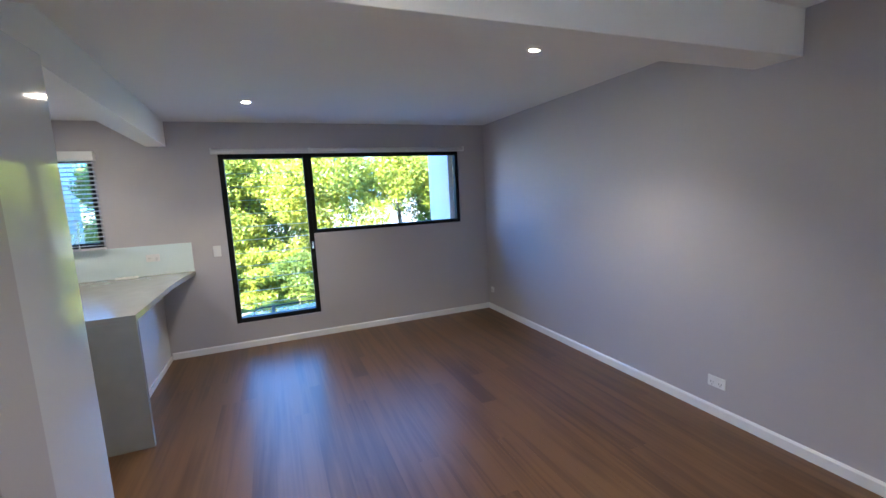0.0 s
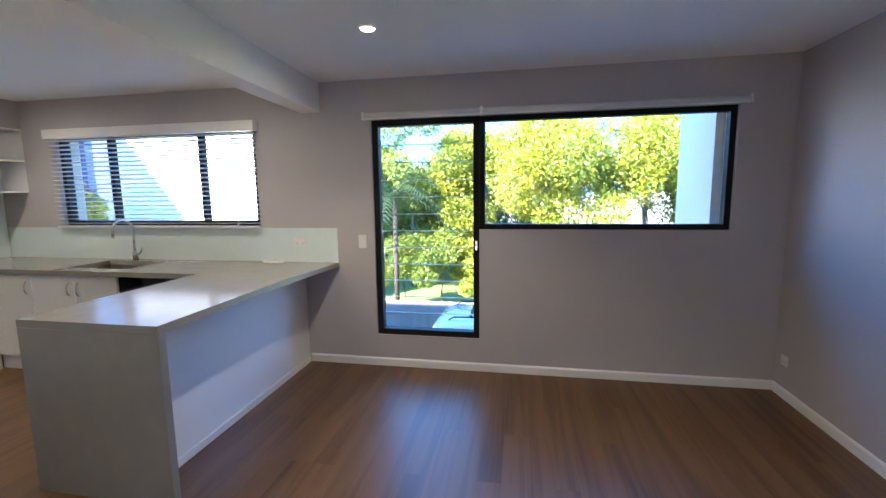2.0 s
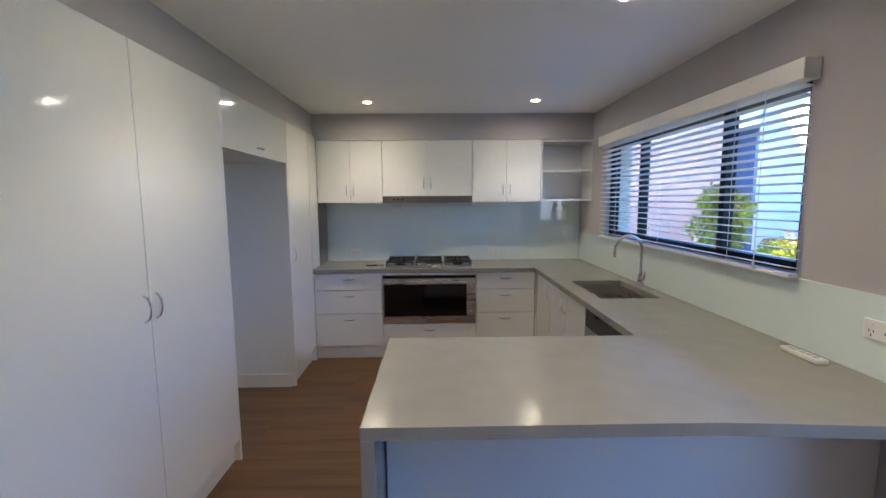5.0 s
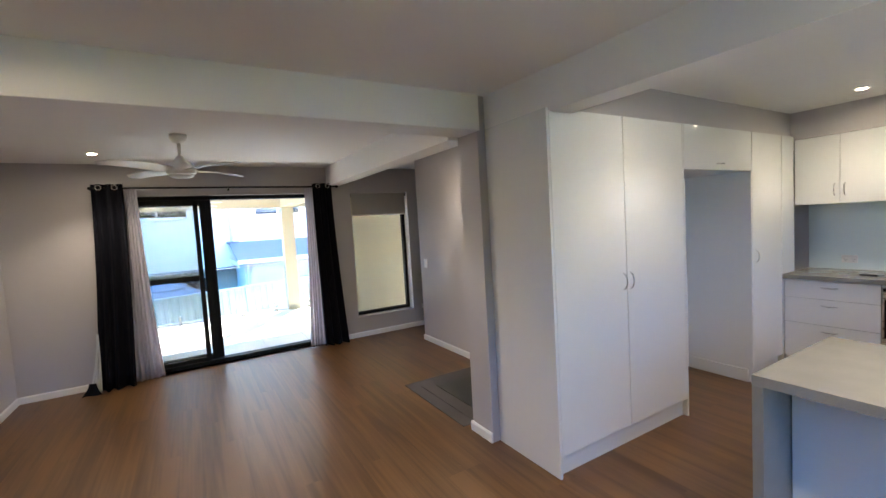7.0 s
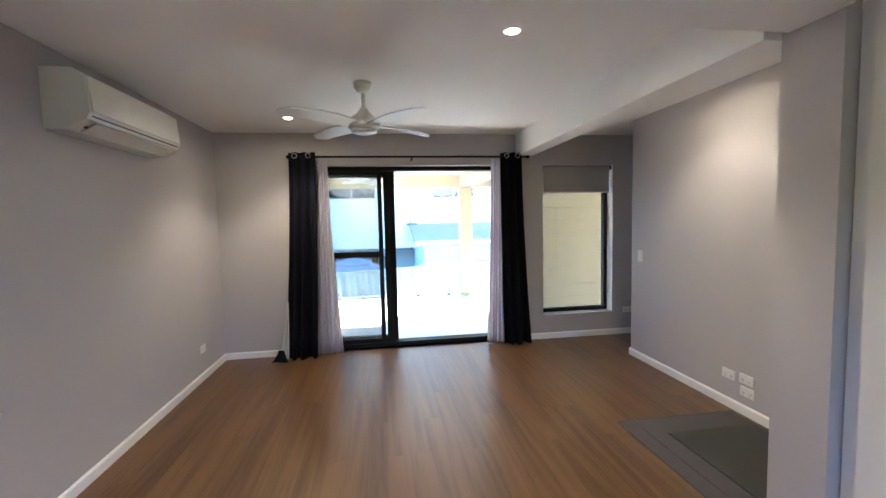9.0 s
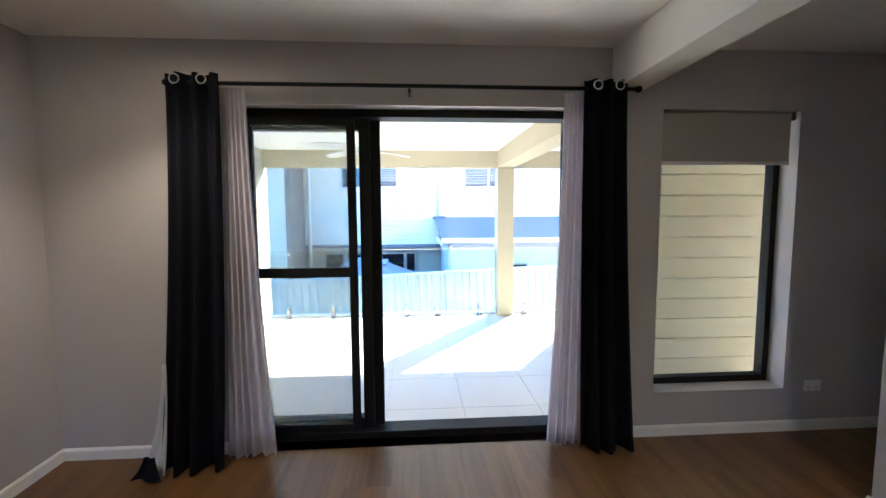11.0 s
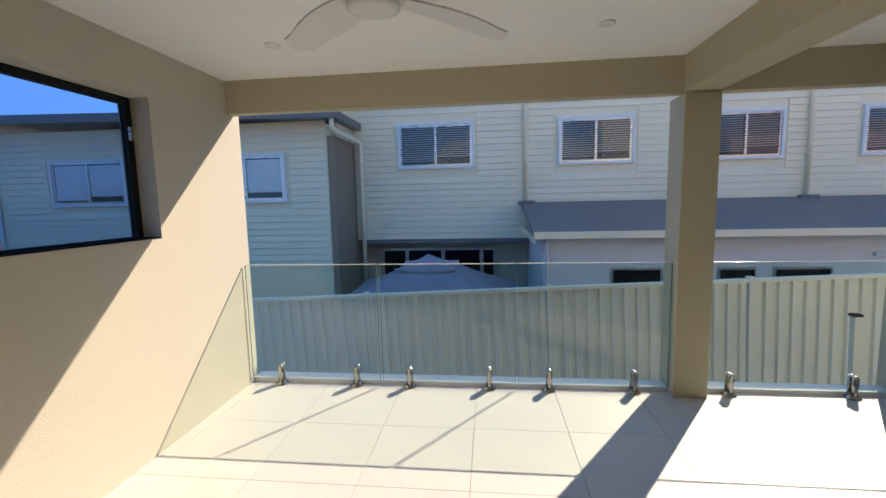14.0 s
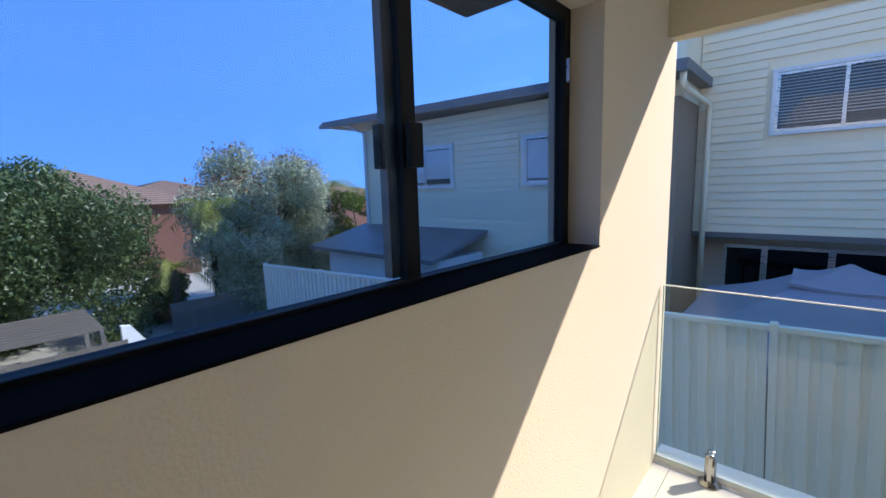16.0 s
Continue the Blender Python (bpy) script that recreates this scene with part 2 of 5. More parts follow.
def tube(bm, pts, r, seg=10):
    """A bent round bar along points."""
    pts = [Vector(p) for p in pts]
    rings, u = [], None
    for i, p in enumerate(pts):
        d = (pts[min(i + 1, len(pts) - 1)] - pts[max(i - 1, 0)]).normalized()
        u = d.orthogonal().normalized() if u is None else (u - d * u.dot(d)).normalized()
        w = d.cross(u)
        rings.append([bm.verts.new(p + r * (math.cos(2 * math.pi * k / seg) * u + math.sin(2 * math.pi * k / seg) * w)) for k in range(seg)])
    for a, b in zip(rings, rings[1:]):
        for k in range(seg):
            bm.faces.new((a[k], a[(k + 1) % seg], b[(k + 1) % seg], b[k])).smooth = True
    bm.faces.new(rings[0][::-1])
    bm.faces.new(rings[-1])
    return bm


def lathe(bm, c, prof, seg=32):
    """Rings of (radius, height) about the upright through c."""
    rings = [[bm.verts.new((c[0] + r * math.cos(2 * math.pi * k / seg), c[1] + r * math.sin(2 * math.pi * k / seg), c[2] + z)) for k in range(seg)] for r, z in prof]
    for a, b in zip(rings, rings[1:]):
        for k in range(seg):
            bm.faces.new((a[k], a[(k + 1) % seg], b[(k + 1) % seg], b[k])).smooth = True
    bm.faces.new(rings[0])
    bm.faces.new(rings[-1])
    return bm


def prism(bm, outline, axis, a, b):
    """An outline in two coordinates drawn out along axis from a to b."""
    def at(p, s):
        return {"x": (s, p[0], p[1]), "y": (p[0], s, p[1]), "z": (p[0], p[1], s)}[axis]
    lo, hi = [bm.verts.new(at(p, a)) for p in outline], [bm.verts.new(at(p, b)) for p in outline]
    n = len(outline)
    bm.faces.new(lo[::-1])
    bm.faces.new(hi)
    for i in range(n):
        bm.faces.new((lo[i], lo[(i + 1) % n], hi[(i + 1) % n], hi[i]))
    return bm


def part(name, bm, material, parent=None, label=""):
    bmesh.ops.recalc_face_normals(bm, faces=bm.faces[:])
    me = bpy.data.meshes.new(name)
    bm.to_mesh(me)
    bm.free()
    me.materials.append(material)
    ob = new(name, me)
    if parent is not None:
        ob.parent = parent
    return tagged(ob, label)


def bmn():
    return bmesh.new()


def bx(name, b, material, parent=None, bevel=0.0, label=""):
    return part(name, box(bmn(), *b, bevel=bevel), material, parent, label)


def empty(name, label, category, group="", at=(0, 0, 0), kind=""):
    ob = new(name)
    ob.location = at
    ob.empty_display_size = 0.1
    return tagged(ob, label, category, group, kind)


def holed(name, axis, span, up, thick, holes, material):
    """A wall along x or y with thickness and real openings. holes: (from, to, bottom, top)."""
    us = sorted({*span, *(h[0] for h in holes), *(h[1] for h in holes)})
    zs = sorted({*up, *(h[2] for h in holes), *(h[3] for h in holes)})
    us, zs = [u for u in us if span[0] <= u <= span[1]], [z for z in zs if up[0] <= z <= up[1]]
    bm = bmn()
    pt = lambda u, t, z: bm.verts.new((u, t, z) if axis == "x" else (t, u, z))
    def solid(i, j):
        if not (0 <= i < len(us) - 1 and 0 <= j < len(zs) - 1):
            return False
        u, z = (us[i] + us[i + 1]) / 2, (zs[j] + zs[j + 1]) / 2
        return not any(h[0] < u < h[1] and h[2] < z < h[3] for h in holes)
    t0, t1 = thick
    for i in range(len(us) - 1):
        for j in range(len(zs) - 1):
            if not solid(i, j):
                continue
            a, b, c, d = us[i], us[i + 1], zs[j], zs[j + 1]
            for t in (t0, t1):
                bm.faces.new([pt(a, t, c), pt(b, t, c), pt(b, t, d), pt(a, t, d)])
            for (p, q, r, s), ok in (((a, a, c, d), solid(i - 1, j)), ((b, b, c, d), solid(i + 1, j))):
                if not ok:
                    bm.faces.new([pt(p, t0, r), pt(p, t1, r), pt(p, t1, s), pt(p, t0, s)])
            for z, ok in ((c, solid(i, j - 1)), (d, solid(i, j + 1))):
                if not ok:
                    bm.faces.new([pt(a, t0, z), pt(b, t0, z), pt(b, t1, z), pt(a, t1, z)])
    bmesh.ops.remove_doubles(bm, verts=bm.verts[:], dist=1e-5)
    return tagged(part(name, bm, material), kind="structure")


def st(name, b, material, label="", bevel=0.0):
    return tagged(bx(name, b, material, bevel=bevel), label, kind="structure")


def frame_bars(parent, name, axis, u0, u1, z0, z1, t0, t1, w, material):
    """Four bars round an opening, each a mesh of its own."""
    for a, b, c, d in ((u0, u0 + w, z0, z1), (u1 - w, u1, z0, z1), (u0 + w, u1 - w, z0, z0 + w), (u0 + w, u1 - w, z1 - w, z1)):
        bx(name, (a, b, t0, t1, c, d) if axis == "x" else (t0, t1, a, b, c, d), material, parent, 0.003)


M_SUB = surf("dark_floor_underlay", (0.05, 0.03, 0.018), 0.9, var=0.1, scale=2, fine=40, bump=0.0)

# ---- the large structure ----
CEIL, DECK, BCEIL = 2.4, -0.1, 2.325
WN = 6.76
DOOR = (0.97, 3.07, 0.0, 2.055)
NWIN = (3.575, 4.455, 0.285, 2.05)
LOUV = (2.19, 3.075, 0.275, 2.08)
PICT = (0.36, 2.19, 1.19, 2.08)
KWIN = (4.13, 6.22, 1.22, 2.06)
BWIN = (7.42, 9.622, 1.195, 2.03)
st("floor", (-0.2, 7.13, -0.2, 7.0, -0.3, -0.012), M_SUB, "floor slab under timber-look planks")
st("ceiling", (-0.2, 7.13, -0.2, 7.0, CEIL, CEIL + 0.15), M_CEIL, "flat white plasterboard ceiling")
holed("wall_west", "y", (-0.2, 7.0), (-0.3, CEIL), (-0.2, 0.0), [], M_WALL)
holed("wall_south", "x", (0.0, 7.13), (-0.3, CEIL), (-0.12, 0.0), [LOUV, PICT, KWIN], M_WALL)
holed("wall_south_outer", "x", (-0.2, 7.13), (-3.0, CEIL + 0.15), (-0.22, -0.12), [LOUV, PICT, KWIN], M_RENDER)
holed("wall_east", "y", (0.0, 7.0), (-0.3, CEIL), (6.93, 7.13), [], M_WALL)
holed("wall_north", "x", (0.0, 6.93), (-0.012, CEIL), (WN, 6.88), [DOOR, NWIN], M_WALL)
holed("wall_north_outer", "x", (0.0, 6.93), (-0.3, CEIL + 0.15), (6.88, 7.0), [DOOR, NWIN], M_RENDER)
st("wall_partition", (3.33, 6.93, 3.34, 3.58, -0.012, CEIL), M_WALL)
st("wall_nook", (4.236, 4.35, 3.58, 6.02, -0.012, CEIL), M_WALL)
st("wall_hall", (4.35, 6.93, 5.9, 6.02, -0.012, CEIL), M_WALL)
bm = prism(bmn(), [(3.515, 0.0), (3.685, 0.0), (3.57, 3.34), (3.395, 3.34)], "z", 2.16, CEIL)
tagged(part("beam_kitchen", bm, M_CEIL), "boxed white plaster beam", kind="structure")
st("beam_cross", (0.0, 3.33, 3.31, 3.55, 2.165, CEIL), M_CEIL, "boxed white plaster beam", 0.004)
st("beam_living", (3.25, 3.43, 3.585, WN, 2.15, CEIL), M_CEIL, "boxed white plaster beam", 0.004)
st("bulkhead_east", (6.60, 6.93, 0.0, 2.79, 2.146, CEIL), M_WALL, "painted bulkhead over wall cabinets")
st("bulkhead_pantry", (3.59, 6.60, 2.79, 3.34, 2.185, CEIL), M_WALL, "painted bulkhead over pantry")


def skirting(name, x0, x1, y0, y1, axis, side):
    """Skirting board with an eased top, along a wall face; side: +1 or -1, to which the room lies."""
    t, h = 0.014 * side, 0.07
    bm = bmn()
    if axis == "x":
        prism(bm, [(y0, 0.0), (y0 + t, 0.0), (y0 + t, h - 0.012), (y0 + t * 0.4, h), (y0, h)], "x", x0, x1)
    else:
        prism(bm, [(x0, 0.0), (x0 + t, 0.0), (x0 + t, h - 0.012), (x0 + t * 0.4, h), (x0, h)], "y", y0, y1)
    return tagged(part(name, bm, M_WHITE), "white painted skirting board", kind="structure")


skirting("baseboard_west", 0, 0, 0.0, WN, "y", 1)
skirting("baseboard_south", 0.014, 3.70, 0, 0, "x", 1)
skirting("baseboard_north_a", 0.014, 0.97, WN, WN, "x", -1)
skirting("baseboard_north_b", 3.07, 6.9, WN, WN, "x", -1)
skirting("baseboard_nook", 4.236, 4.236, 3.58, 6.034, "y", -1)
skirting("baseboard_hall", 4.236, 6.9, 6.02, 6.02, "x", 1)
skirting("baseboard_pillar", 3.33, 3.33, 3.34, 3.594, "y", -1)
skirting("baseboard_pillar_end", 3.33, 4.22, 3.58, 3.58, "x", 1)

# balcony
st("balcony_slab", (-0.36, 5.1, 7.0, 10.62, -0.4, DECK - 0.01), M_GROUT, "concrete balcony slab under tiles")
st("door_threshold", (0.97, 3.07, 6.86, 7.06, -0.1, 0.0), M_BLACK, "black aluminium door sill")
st("balcony_ceiling", (-0.36, 5.1, 7.0, 10.62, BCEIL, BCEIL + 0.2), M_CEIL, "white balcony ceiling")
holed("balcony_wall_west", "y", (7.0, 10.54), (-0.4, BCEIL), (-0.25, -0.045), [BWIN], M_RENDER)
st("balcony_wall_east", (4.84, 5.1, 8.05, 10.62, -0.4, BCEIL), M_RENDER)
st("balcony_beam_front", (-0.045, 4.84, 10.38, 10.47, 2.078, BCEIL), M_BEAM, "cream painted fascia beam", 0.004)
st("balcony_beam_middle", (3.28, 3.53, 7.0, 10.395, 2.09, BCEIL), M_BEAM, "cream painted cross beam", 0.004)
st("balcony_column", (3.285, 3.525, 10.375, 10.62, -0.4, 2.076), M_BEAM, "square cream painted column", 0.006)
# lengthened east past x 5.1 to stop sun at the narrow window
st("side_room_wall", (4.0, 7.13, 7.93, 8.05, -0.4, BCEIL), M_RENDER)
# unseen roof, its south edge raised to shade car and fence
bm = bmn()
prism(bm, [(-0.9, 5.1), (10.7, 2.66), (10.7, 2.78), (-0.9, 5.25)], "x", -0.55, 7.4)
tagged(part("roof", bm, M_PALEROOF), "unseen pale skillion roof added to shade the drive", kind="structure")
# unseen box that closes the raised edge and blocks sun
st("fascia_south", (-0.5, 7.35, -0.85, -0.22, 2.56, 5.05), M_BOARD, "unseen box added under roof edge for shade")
# unseen wall and box added east of the house to shade the fence
st("added_shade_wall", (7.135, 12.4, -0.22, 6.0, -3.0, 2.555), M_RENDER, "unseen plain wall added under the shade box")
st("adjoining_roof", (7.42, 12.5, -0.85, 6.1, 2.56, 5.0), M_BOARD, "unseen plain box added to shade fence and car")
# unseen slab added over the side gap to block stray sun
st("side_gap_sun_block", (5.1, 7.13, 7.0, 8.05, BCEIL, BCEIL + 0.2), M_CEIL)
st("eave", (-0.75, -0.25, 6.0, 9.77, 2.2, 2.38), M_BLACK, "dark metal eave overhang")
st("balcony_kerb", (-0.045, 3.285, 10.475, 10.60, DECK, DECK + 0.035), M_UPVC, "pale slab edge kerb under glass")
st("balcony_kerb_b", (3.525, 4.84, 10.475, 10.60, DECK, DECK + 0.035), M_UPVC, "pale slab edge kerb under glass")
st("wing_wall", (0.16, 0.42, -0.95, -0.22, -2.8, 2.5), M_UPVC, "painted wing wall outside the window")

# ---- windows and doors ----
def sash_window(name, u0, u1, z0, z1, t0, t1, axis, mull, label, glazing=M_GLASS):
    w = tagged(empty(name, label, "window", kind="structure"))
    frame_bars(w, "window_frame", axis, u0, u1, z0, z1, t0, t1, 0.042, M_BLACK)
    tm = (t0 + t1) / 2
    edges = [u0 + 0.042, *[c for m in mull for c in (m - 0.022, m + 0.022)], u1 - 0.042]
    for m in mull:
        b = (m - 0.022, m + 0.022, t0 + 0.006, t1 - 0.006, z0 + 0.042, z1 - 0.042)
        bx("mullion", b if axis == "x" else (b[2], b[3], b[0], b[1], b[4], b[5]), M_BLACK, w, 0.002)
    for a, b in zip(edges[::2], edges[1::2]):
        q = (a, b, tm - 0.003, tm + 0.003, z0 + 0.042, z1 - 0.042)
        bx("pane", q if axis == "x" else (q[2], q[3], q[0], q[1], q[4], q[5]), glazing, w)
    return w


sash_window("window_1", *PICT[:2], *PICT[2:], -0.1, -0.03, "x", [], "fixed picture window with black aluminium frame")
sash_window("window_3", *KWIN[:2], *KWIN[2:], -0.1, -0.03, "x", [4.70, 5.66], "black framed sliding kitchen window behind blinds")
sash_window("window_4", *NWIN[:2], *NWIN[2:], 6.89, 6.96, "x", [], "tall narrow window with black aluminium frame")
w2 = empty("window_2", "tall louvre window with clear glass blades in black frame", "window", kind="structure")
frame_bars(w2, "window_frame", "x", *LOUV[:2], *LOUV[2:], -0.1, -0.02, 0.05, M_BLACK)
NB = 12
for i in range(NB):
    z = LOUV[2] + 0.05 + (i + 0.5) * (LOUV[3] - LOUV[2] - 0.1) / NB
    bm = bmn()
    h, lean = 0.077, 0.014
    prism(bm, [(-0.06 - lean, z - h), (-0.054 - lean, z - h), (-0.054 + lean, z + h), (-0.06 + lean, z + h)], "x", LOUV[0] + 0.055, LOUV[1] - 0.055)
    blade = part("louvre_blade", bm, M_GLASS, w2)
    bm = bmn()
    box(bm, LOUV[0] + 0.055, LOUV[1] - 0.055, -0.0755, -0.0675, z - h - 0.004, z - h + 0.003)
    part("blade_edge", bm, M_BLADE, blade)
bx("louvre_handle", (LOUV[0] + 0.015, LOUV[0] + 0.035, -0.02, 0.012, 1.02, 1.1), M_CHROME, w2, 0.004, "small chrome louvre handle")

sw = sash_window("window_5", *BWIN[:2], 1.168, BWIN[3], -0.205, -0.165, "y", [8.815], "black aluminium sliding window in rendered wall", M_TINT)
bx("lock", (-0.164, -0.145, 8.795, 8.835, 1.47, 1.57), M_BLACK, sw, 0.004, "black sash lock")
bx("lock_plate", (-0.238, -0.212, 8.762, 8.776, 1.47, 1.57), M_BLACK, sw, 0.003)
bx("sash_stile", (-0.236, -0.208, 8.777, 8.830, 1.211, 1.987), M_SKYSTILE, sw, 0.002, "outer sash stile with sky reflection painted in grey")
bx("sill_cover", (-0.164, -0.041, 7.421, 9.621, 1.1955, 1.202), M_MATTE, sw, 0.003, "black matte sill cover")
bx("jamb_latch", (-0.164, -0.150, 9.585, 9.602, 1.78, 1.86), M_STEEL, sw, 0.003, "small steel strike plate")

d1 = empty("door_1", "open black aluminium sliding glass door with insect screen", "door", kind="structure")
frame_bars(d1, "door_frame", "x", DOOR[0], DOOR[1], 0.0, DOOR[3], 6.86, 6.995, 0.045, M_BLACK)
for nm, x0, x1, y0, mat, rail in (("fixed_leaf", 1.015, 1.86, 6.955, M_GLASS, 0), ("sliding_leaf", 1.03, 1.80, 6.915, M_GLASS, 0), ("screen_leaf", 1.05, 1.715, 6.875, M_SCREEN, 1.07)):
    leaf = empty(nm, "", "")
    leaf.parent = d1
    frame_bars(leaf, "stile", "x", x0, x1, 0.045, DOOR[3] - 0.045, y0, y0 + 0.032, 0.068 if mat is M_GLASS else 0.05, M_BLACK)
    e = 0.068 if mat is M_GLASS else 0.05
    bx("pane" if mat is M_GLASS else "mesh", (x0 + e, x1 - e, y0 + 0.013, y0 + 0.018, 0.045 + e, DOOR[3] - 0.045 - e), mat, leaf)
    if rail:
        bx("mid_rail", (x0 + e, x1 - e, y0 + 0.002, y0 + 0.03, rail - 0.03, rail + 0.03), M_BLACK, leaf, 0.002)
    bx("handle", (x1 - 0.045, x1 - 0.02, y0 - 0.012, y0 + 0.001, 0.86, 1.08), M_BLACK, leaf, 0.004)

# ---- kitchen ----
M_CASS0 = surf("pale_grey_plastic", (0.5, 0.51, 0.5), 0.4, var=0.04)
def handle(parent, c, axis, length=0.11):
    """Bow handle standing 25 mm off a front; axis: along which it lies; c: its middle on the front, facing -x or -y."""
    bm = bmn()
    face, along = axis
    pts = []
    for i in range(9):
        s = i / 8
        off = 0.026 * math.sin(math.pi * s) ** 0.5
        d = (s - 0.5) * length
        p = Vector(c)
        if face == "x":
            p.x -= off
        elif face == "y":
            p.y -= off
        elif face == "Y":
            p.y += off
        setv = {"x": (d, 0, 0), "y": (0, d, 0), "z": (0, 0, d)}[along]
        pts.append(p + Vector(setv))
    tube(bm, pts, 0.005, 8)
    return part("handle", bm, M_CHROME, parent, "curved chrome bow handle")


def front(parent, name, b, hpos=None, haxis=None):
    d = bx(name, b, M_GLOSS, parent, 0.002)
    if hpos:
        handle(d, hpos, haxis)
    return d


FX = 6.355
# pantry with two doors
pan = empty("pantry_cabinet", "tall white gloss pantry with two doors and end panel", "cabinet")
bx("body", (3.412, 4.73, 2.782, 3.335, 0.13, 2.18), M_CARC, pan)
bx("end_panel", (3.39, 3.41, 2.764, 3.335, 0.0, 2.18), M_GLOSS, pan, 0.002)
bx("plinth", (3.412, 4.73, 2.80, 2.816, 0.0, 0.129), M_GLOSS, pan)
for x0, x1, hx in ((3.412, 4.058, 4.025), (4.062, 4.73, 4.095)):
    front(pan, "door", (x0, x1, 2.762, 2.781, 0.135, 2.18), (hx, 2.762, 1.115), "yz")

rec = empty("fridge_recess_cabinet", "white fridge recess with small overhead cupboard", "cabinet")
bx("side_panel", (4.732, 4.75, 2.762, 3.335, 0.0, 2.18), M_GLOSS, rec, 0.002)
bx("back_panel", (4.75, 5.756, 3.32, 3.335, 0.0, 1.85), M_CARC, rec)
bx("overhead_body", (4.75, 5.756, 2.783, 3.319, 1.855, 2.18), M_CARC, rec)
front(rec, "door", (4.752, 5.754, 2.762, 2.781, 1.852, 2.18), (5.25, 2.762, 1.90), "yx")

tall = empty("tall_cabinet", "narrow tall white gloss cupboard beside fridge recess", "cabinet")
bx("body", (5.758, 6.34, 2.783, 3.335, 0.13, 2.18), M_CARC, tall)
bx("side_panel", (5.757, 5.775, 2.764, 3.335, 0.001, 2.18), M_GLOSS, tall, 0.002)
bx("plinth", (5.776, 6.34, 2.80, 2.816, 0.0, 0.129), M_GLOSS, tall)
bx("side_plinth", (5.742, 5.7565, 2.80, 3.31, 0.0, 0.11), M_GLOSS, tall)
front(tall, "door", (5.777, 6.335, 2.762, 2.781, 0.135, 2.18), (5.82, 2.762, 1.115), "yz")
bx("corner_filler", (6.336, FX + 0.06, 2.757, 2.80, 0.0, 0.855), M_GLOSS, tall)
bx("corner_panel", (6.341, 6.60, 2.762, 2.79, 0.9, 2.18), M_GLOSS, tall)

# base units on the oven wall
def drawer_unit(y0, y1, label):
    u = empty("drawer_cabinet", label, "cabinet", "kitchen base cabinets")
    bx("body", (FX + 0.02, 6.925, y0, y1, 0.13, 0.855), M_CARC, u)
    bx("plinth", (FX + 0.04, FX + 0.056, y0, y1, 0.0, 0.129), M_GLOSS, u)
    for z0, z1 in ((0.135, 0.455), (0.459, 0.688), (0.692, 0.852)):
        front(u, "drawer_front", (FX, FX + 0.019, y0 + 0.002, y1 - 0.002, z0, z1), (FX, (y0 + y1) / 2, z1 - 0.055), "xy")
    return u


drawer_unit(2.105, 2.755, "white gloss three-drawer base cabinet beside the oven")
drawer_unit(0.62, 1.19, "white gloss three-drawer base cabinet near the corner")
ov = empty("oven_cabinet", "white gloss housing under the oven with one drawer", "cabinet", "kitchen base cabinets")
bx("body", (FX + 0.02, 6.925, 1.195, 2.10, 0.13, 0.345), M_CARC, ov)
bx("plinth", (FX + 0.04, FX + 0.056, 1.192, 2.103, 0.0, 0.129), M_GLOSS, ov)
front(ov, "drawer_front", (FX, FX + 0.019, 1.194, 2.101, 0.135, 0.35), (FX, 1.65, 0.29), "xy")
bx("filler", (FX, FX + 0.02, 1.194, 2.101, 0.832, 0.855), M_GLOSS, ov)
oven = empty("oven", "wide built-in stainless steel oven with black glass door", "oven")
bx("chassis", (FX + 0.03, 6.9, 1.205, 2.092, 0.36, 0.828), M_STEEL, oven)
bx("door_frame", (FX - 0.012, FX + 0.029, 1.20, 2.097, 0.36, 0.80), M_STEEL, oven, 0.004, "brushed steel door surround")
bx("glass", (FX - 0.018, FX - 0.0125, 1.285, 2.085, 0.43, 0.745), M_OVEN, oven, 0.002, "black door glass")
bx("vent_strip", (FX - 0.004, FX + 0.029, 1.20, 2.097, 0.803, 0.828), M_BLACK, oven, 0.002)
bx("control_panel", (FX - 0.016, FX - 0.0125, 1.212, 1.28, 0.43, 0.745), M_STEEL, oven, 0.001)
for i in range(4):
    part("knob", cyl(bmn(), (FX - 0.016, 1.246, 0.47 + i * 0.08), (FX - 0.036, 1.246, 0.47 + i * 0.08), 0.016, 0.014), M_STEEL, oven)
bm = bmn()
tube(bm, [(FX - 0.012, 1.33, 0.772), (FX - 0.045, 1.33, 0.772), (FX - 0.045, 1.7, 0.772), (FX - 0.045, 2.04, 0.772), (FX - 0.012, 2.04, 0.772)], 0.009)
part("handle", bm, M_STEEL, oven, "steel bar handle")

# base units under the window
SY = 0.60
sink_unit = empty("sink_cabinet", "white gloss sink base cabinet with two doors", "cabinet", "kitchen base cabinets")
bx("body", (5.02, 6.35, 0.01, SY - 0.02, 0.13, 0.70), M_CARC, sink_unit)
bx("plinth", (5.02, FX, SY - 0.056, SY - 0.04, 0.0, 0.129), M_GLOSS, sink_unit)
for x0, x1, hx in ((5.03, 5.44, 5.40), (5.445, 5.87, 5.49), (5.875, 6.33, 5.92)):
    front(sink_unit, "door", (x0, x1, SY - 0.019, SY, 0.135, 0.852), (hx, SY, 0.74), "Yz")
bx("corner_filler", (6.335, FX + 0.02, SY - 0.019, 0.619, 0.0, 0.855), M_GLOSS, sink_unit)
dw = empty("dishwasher", "built-in dishwasher with dark control panel", "dishwasher")
bx("body", (4.42, 5.01, 0.02, SY - 0.02, 0.02, 0.85), M_CARC, dw)
bx("door", (4.424, 5.006, SY - 0.019, SY + 0.002, 0.12, 0.72), M_STEEL, dw, 0.003)
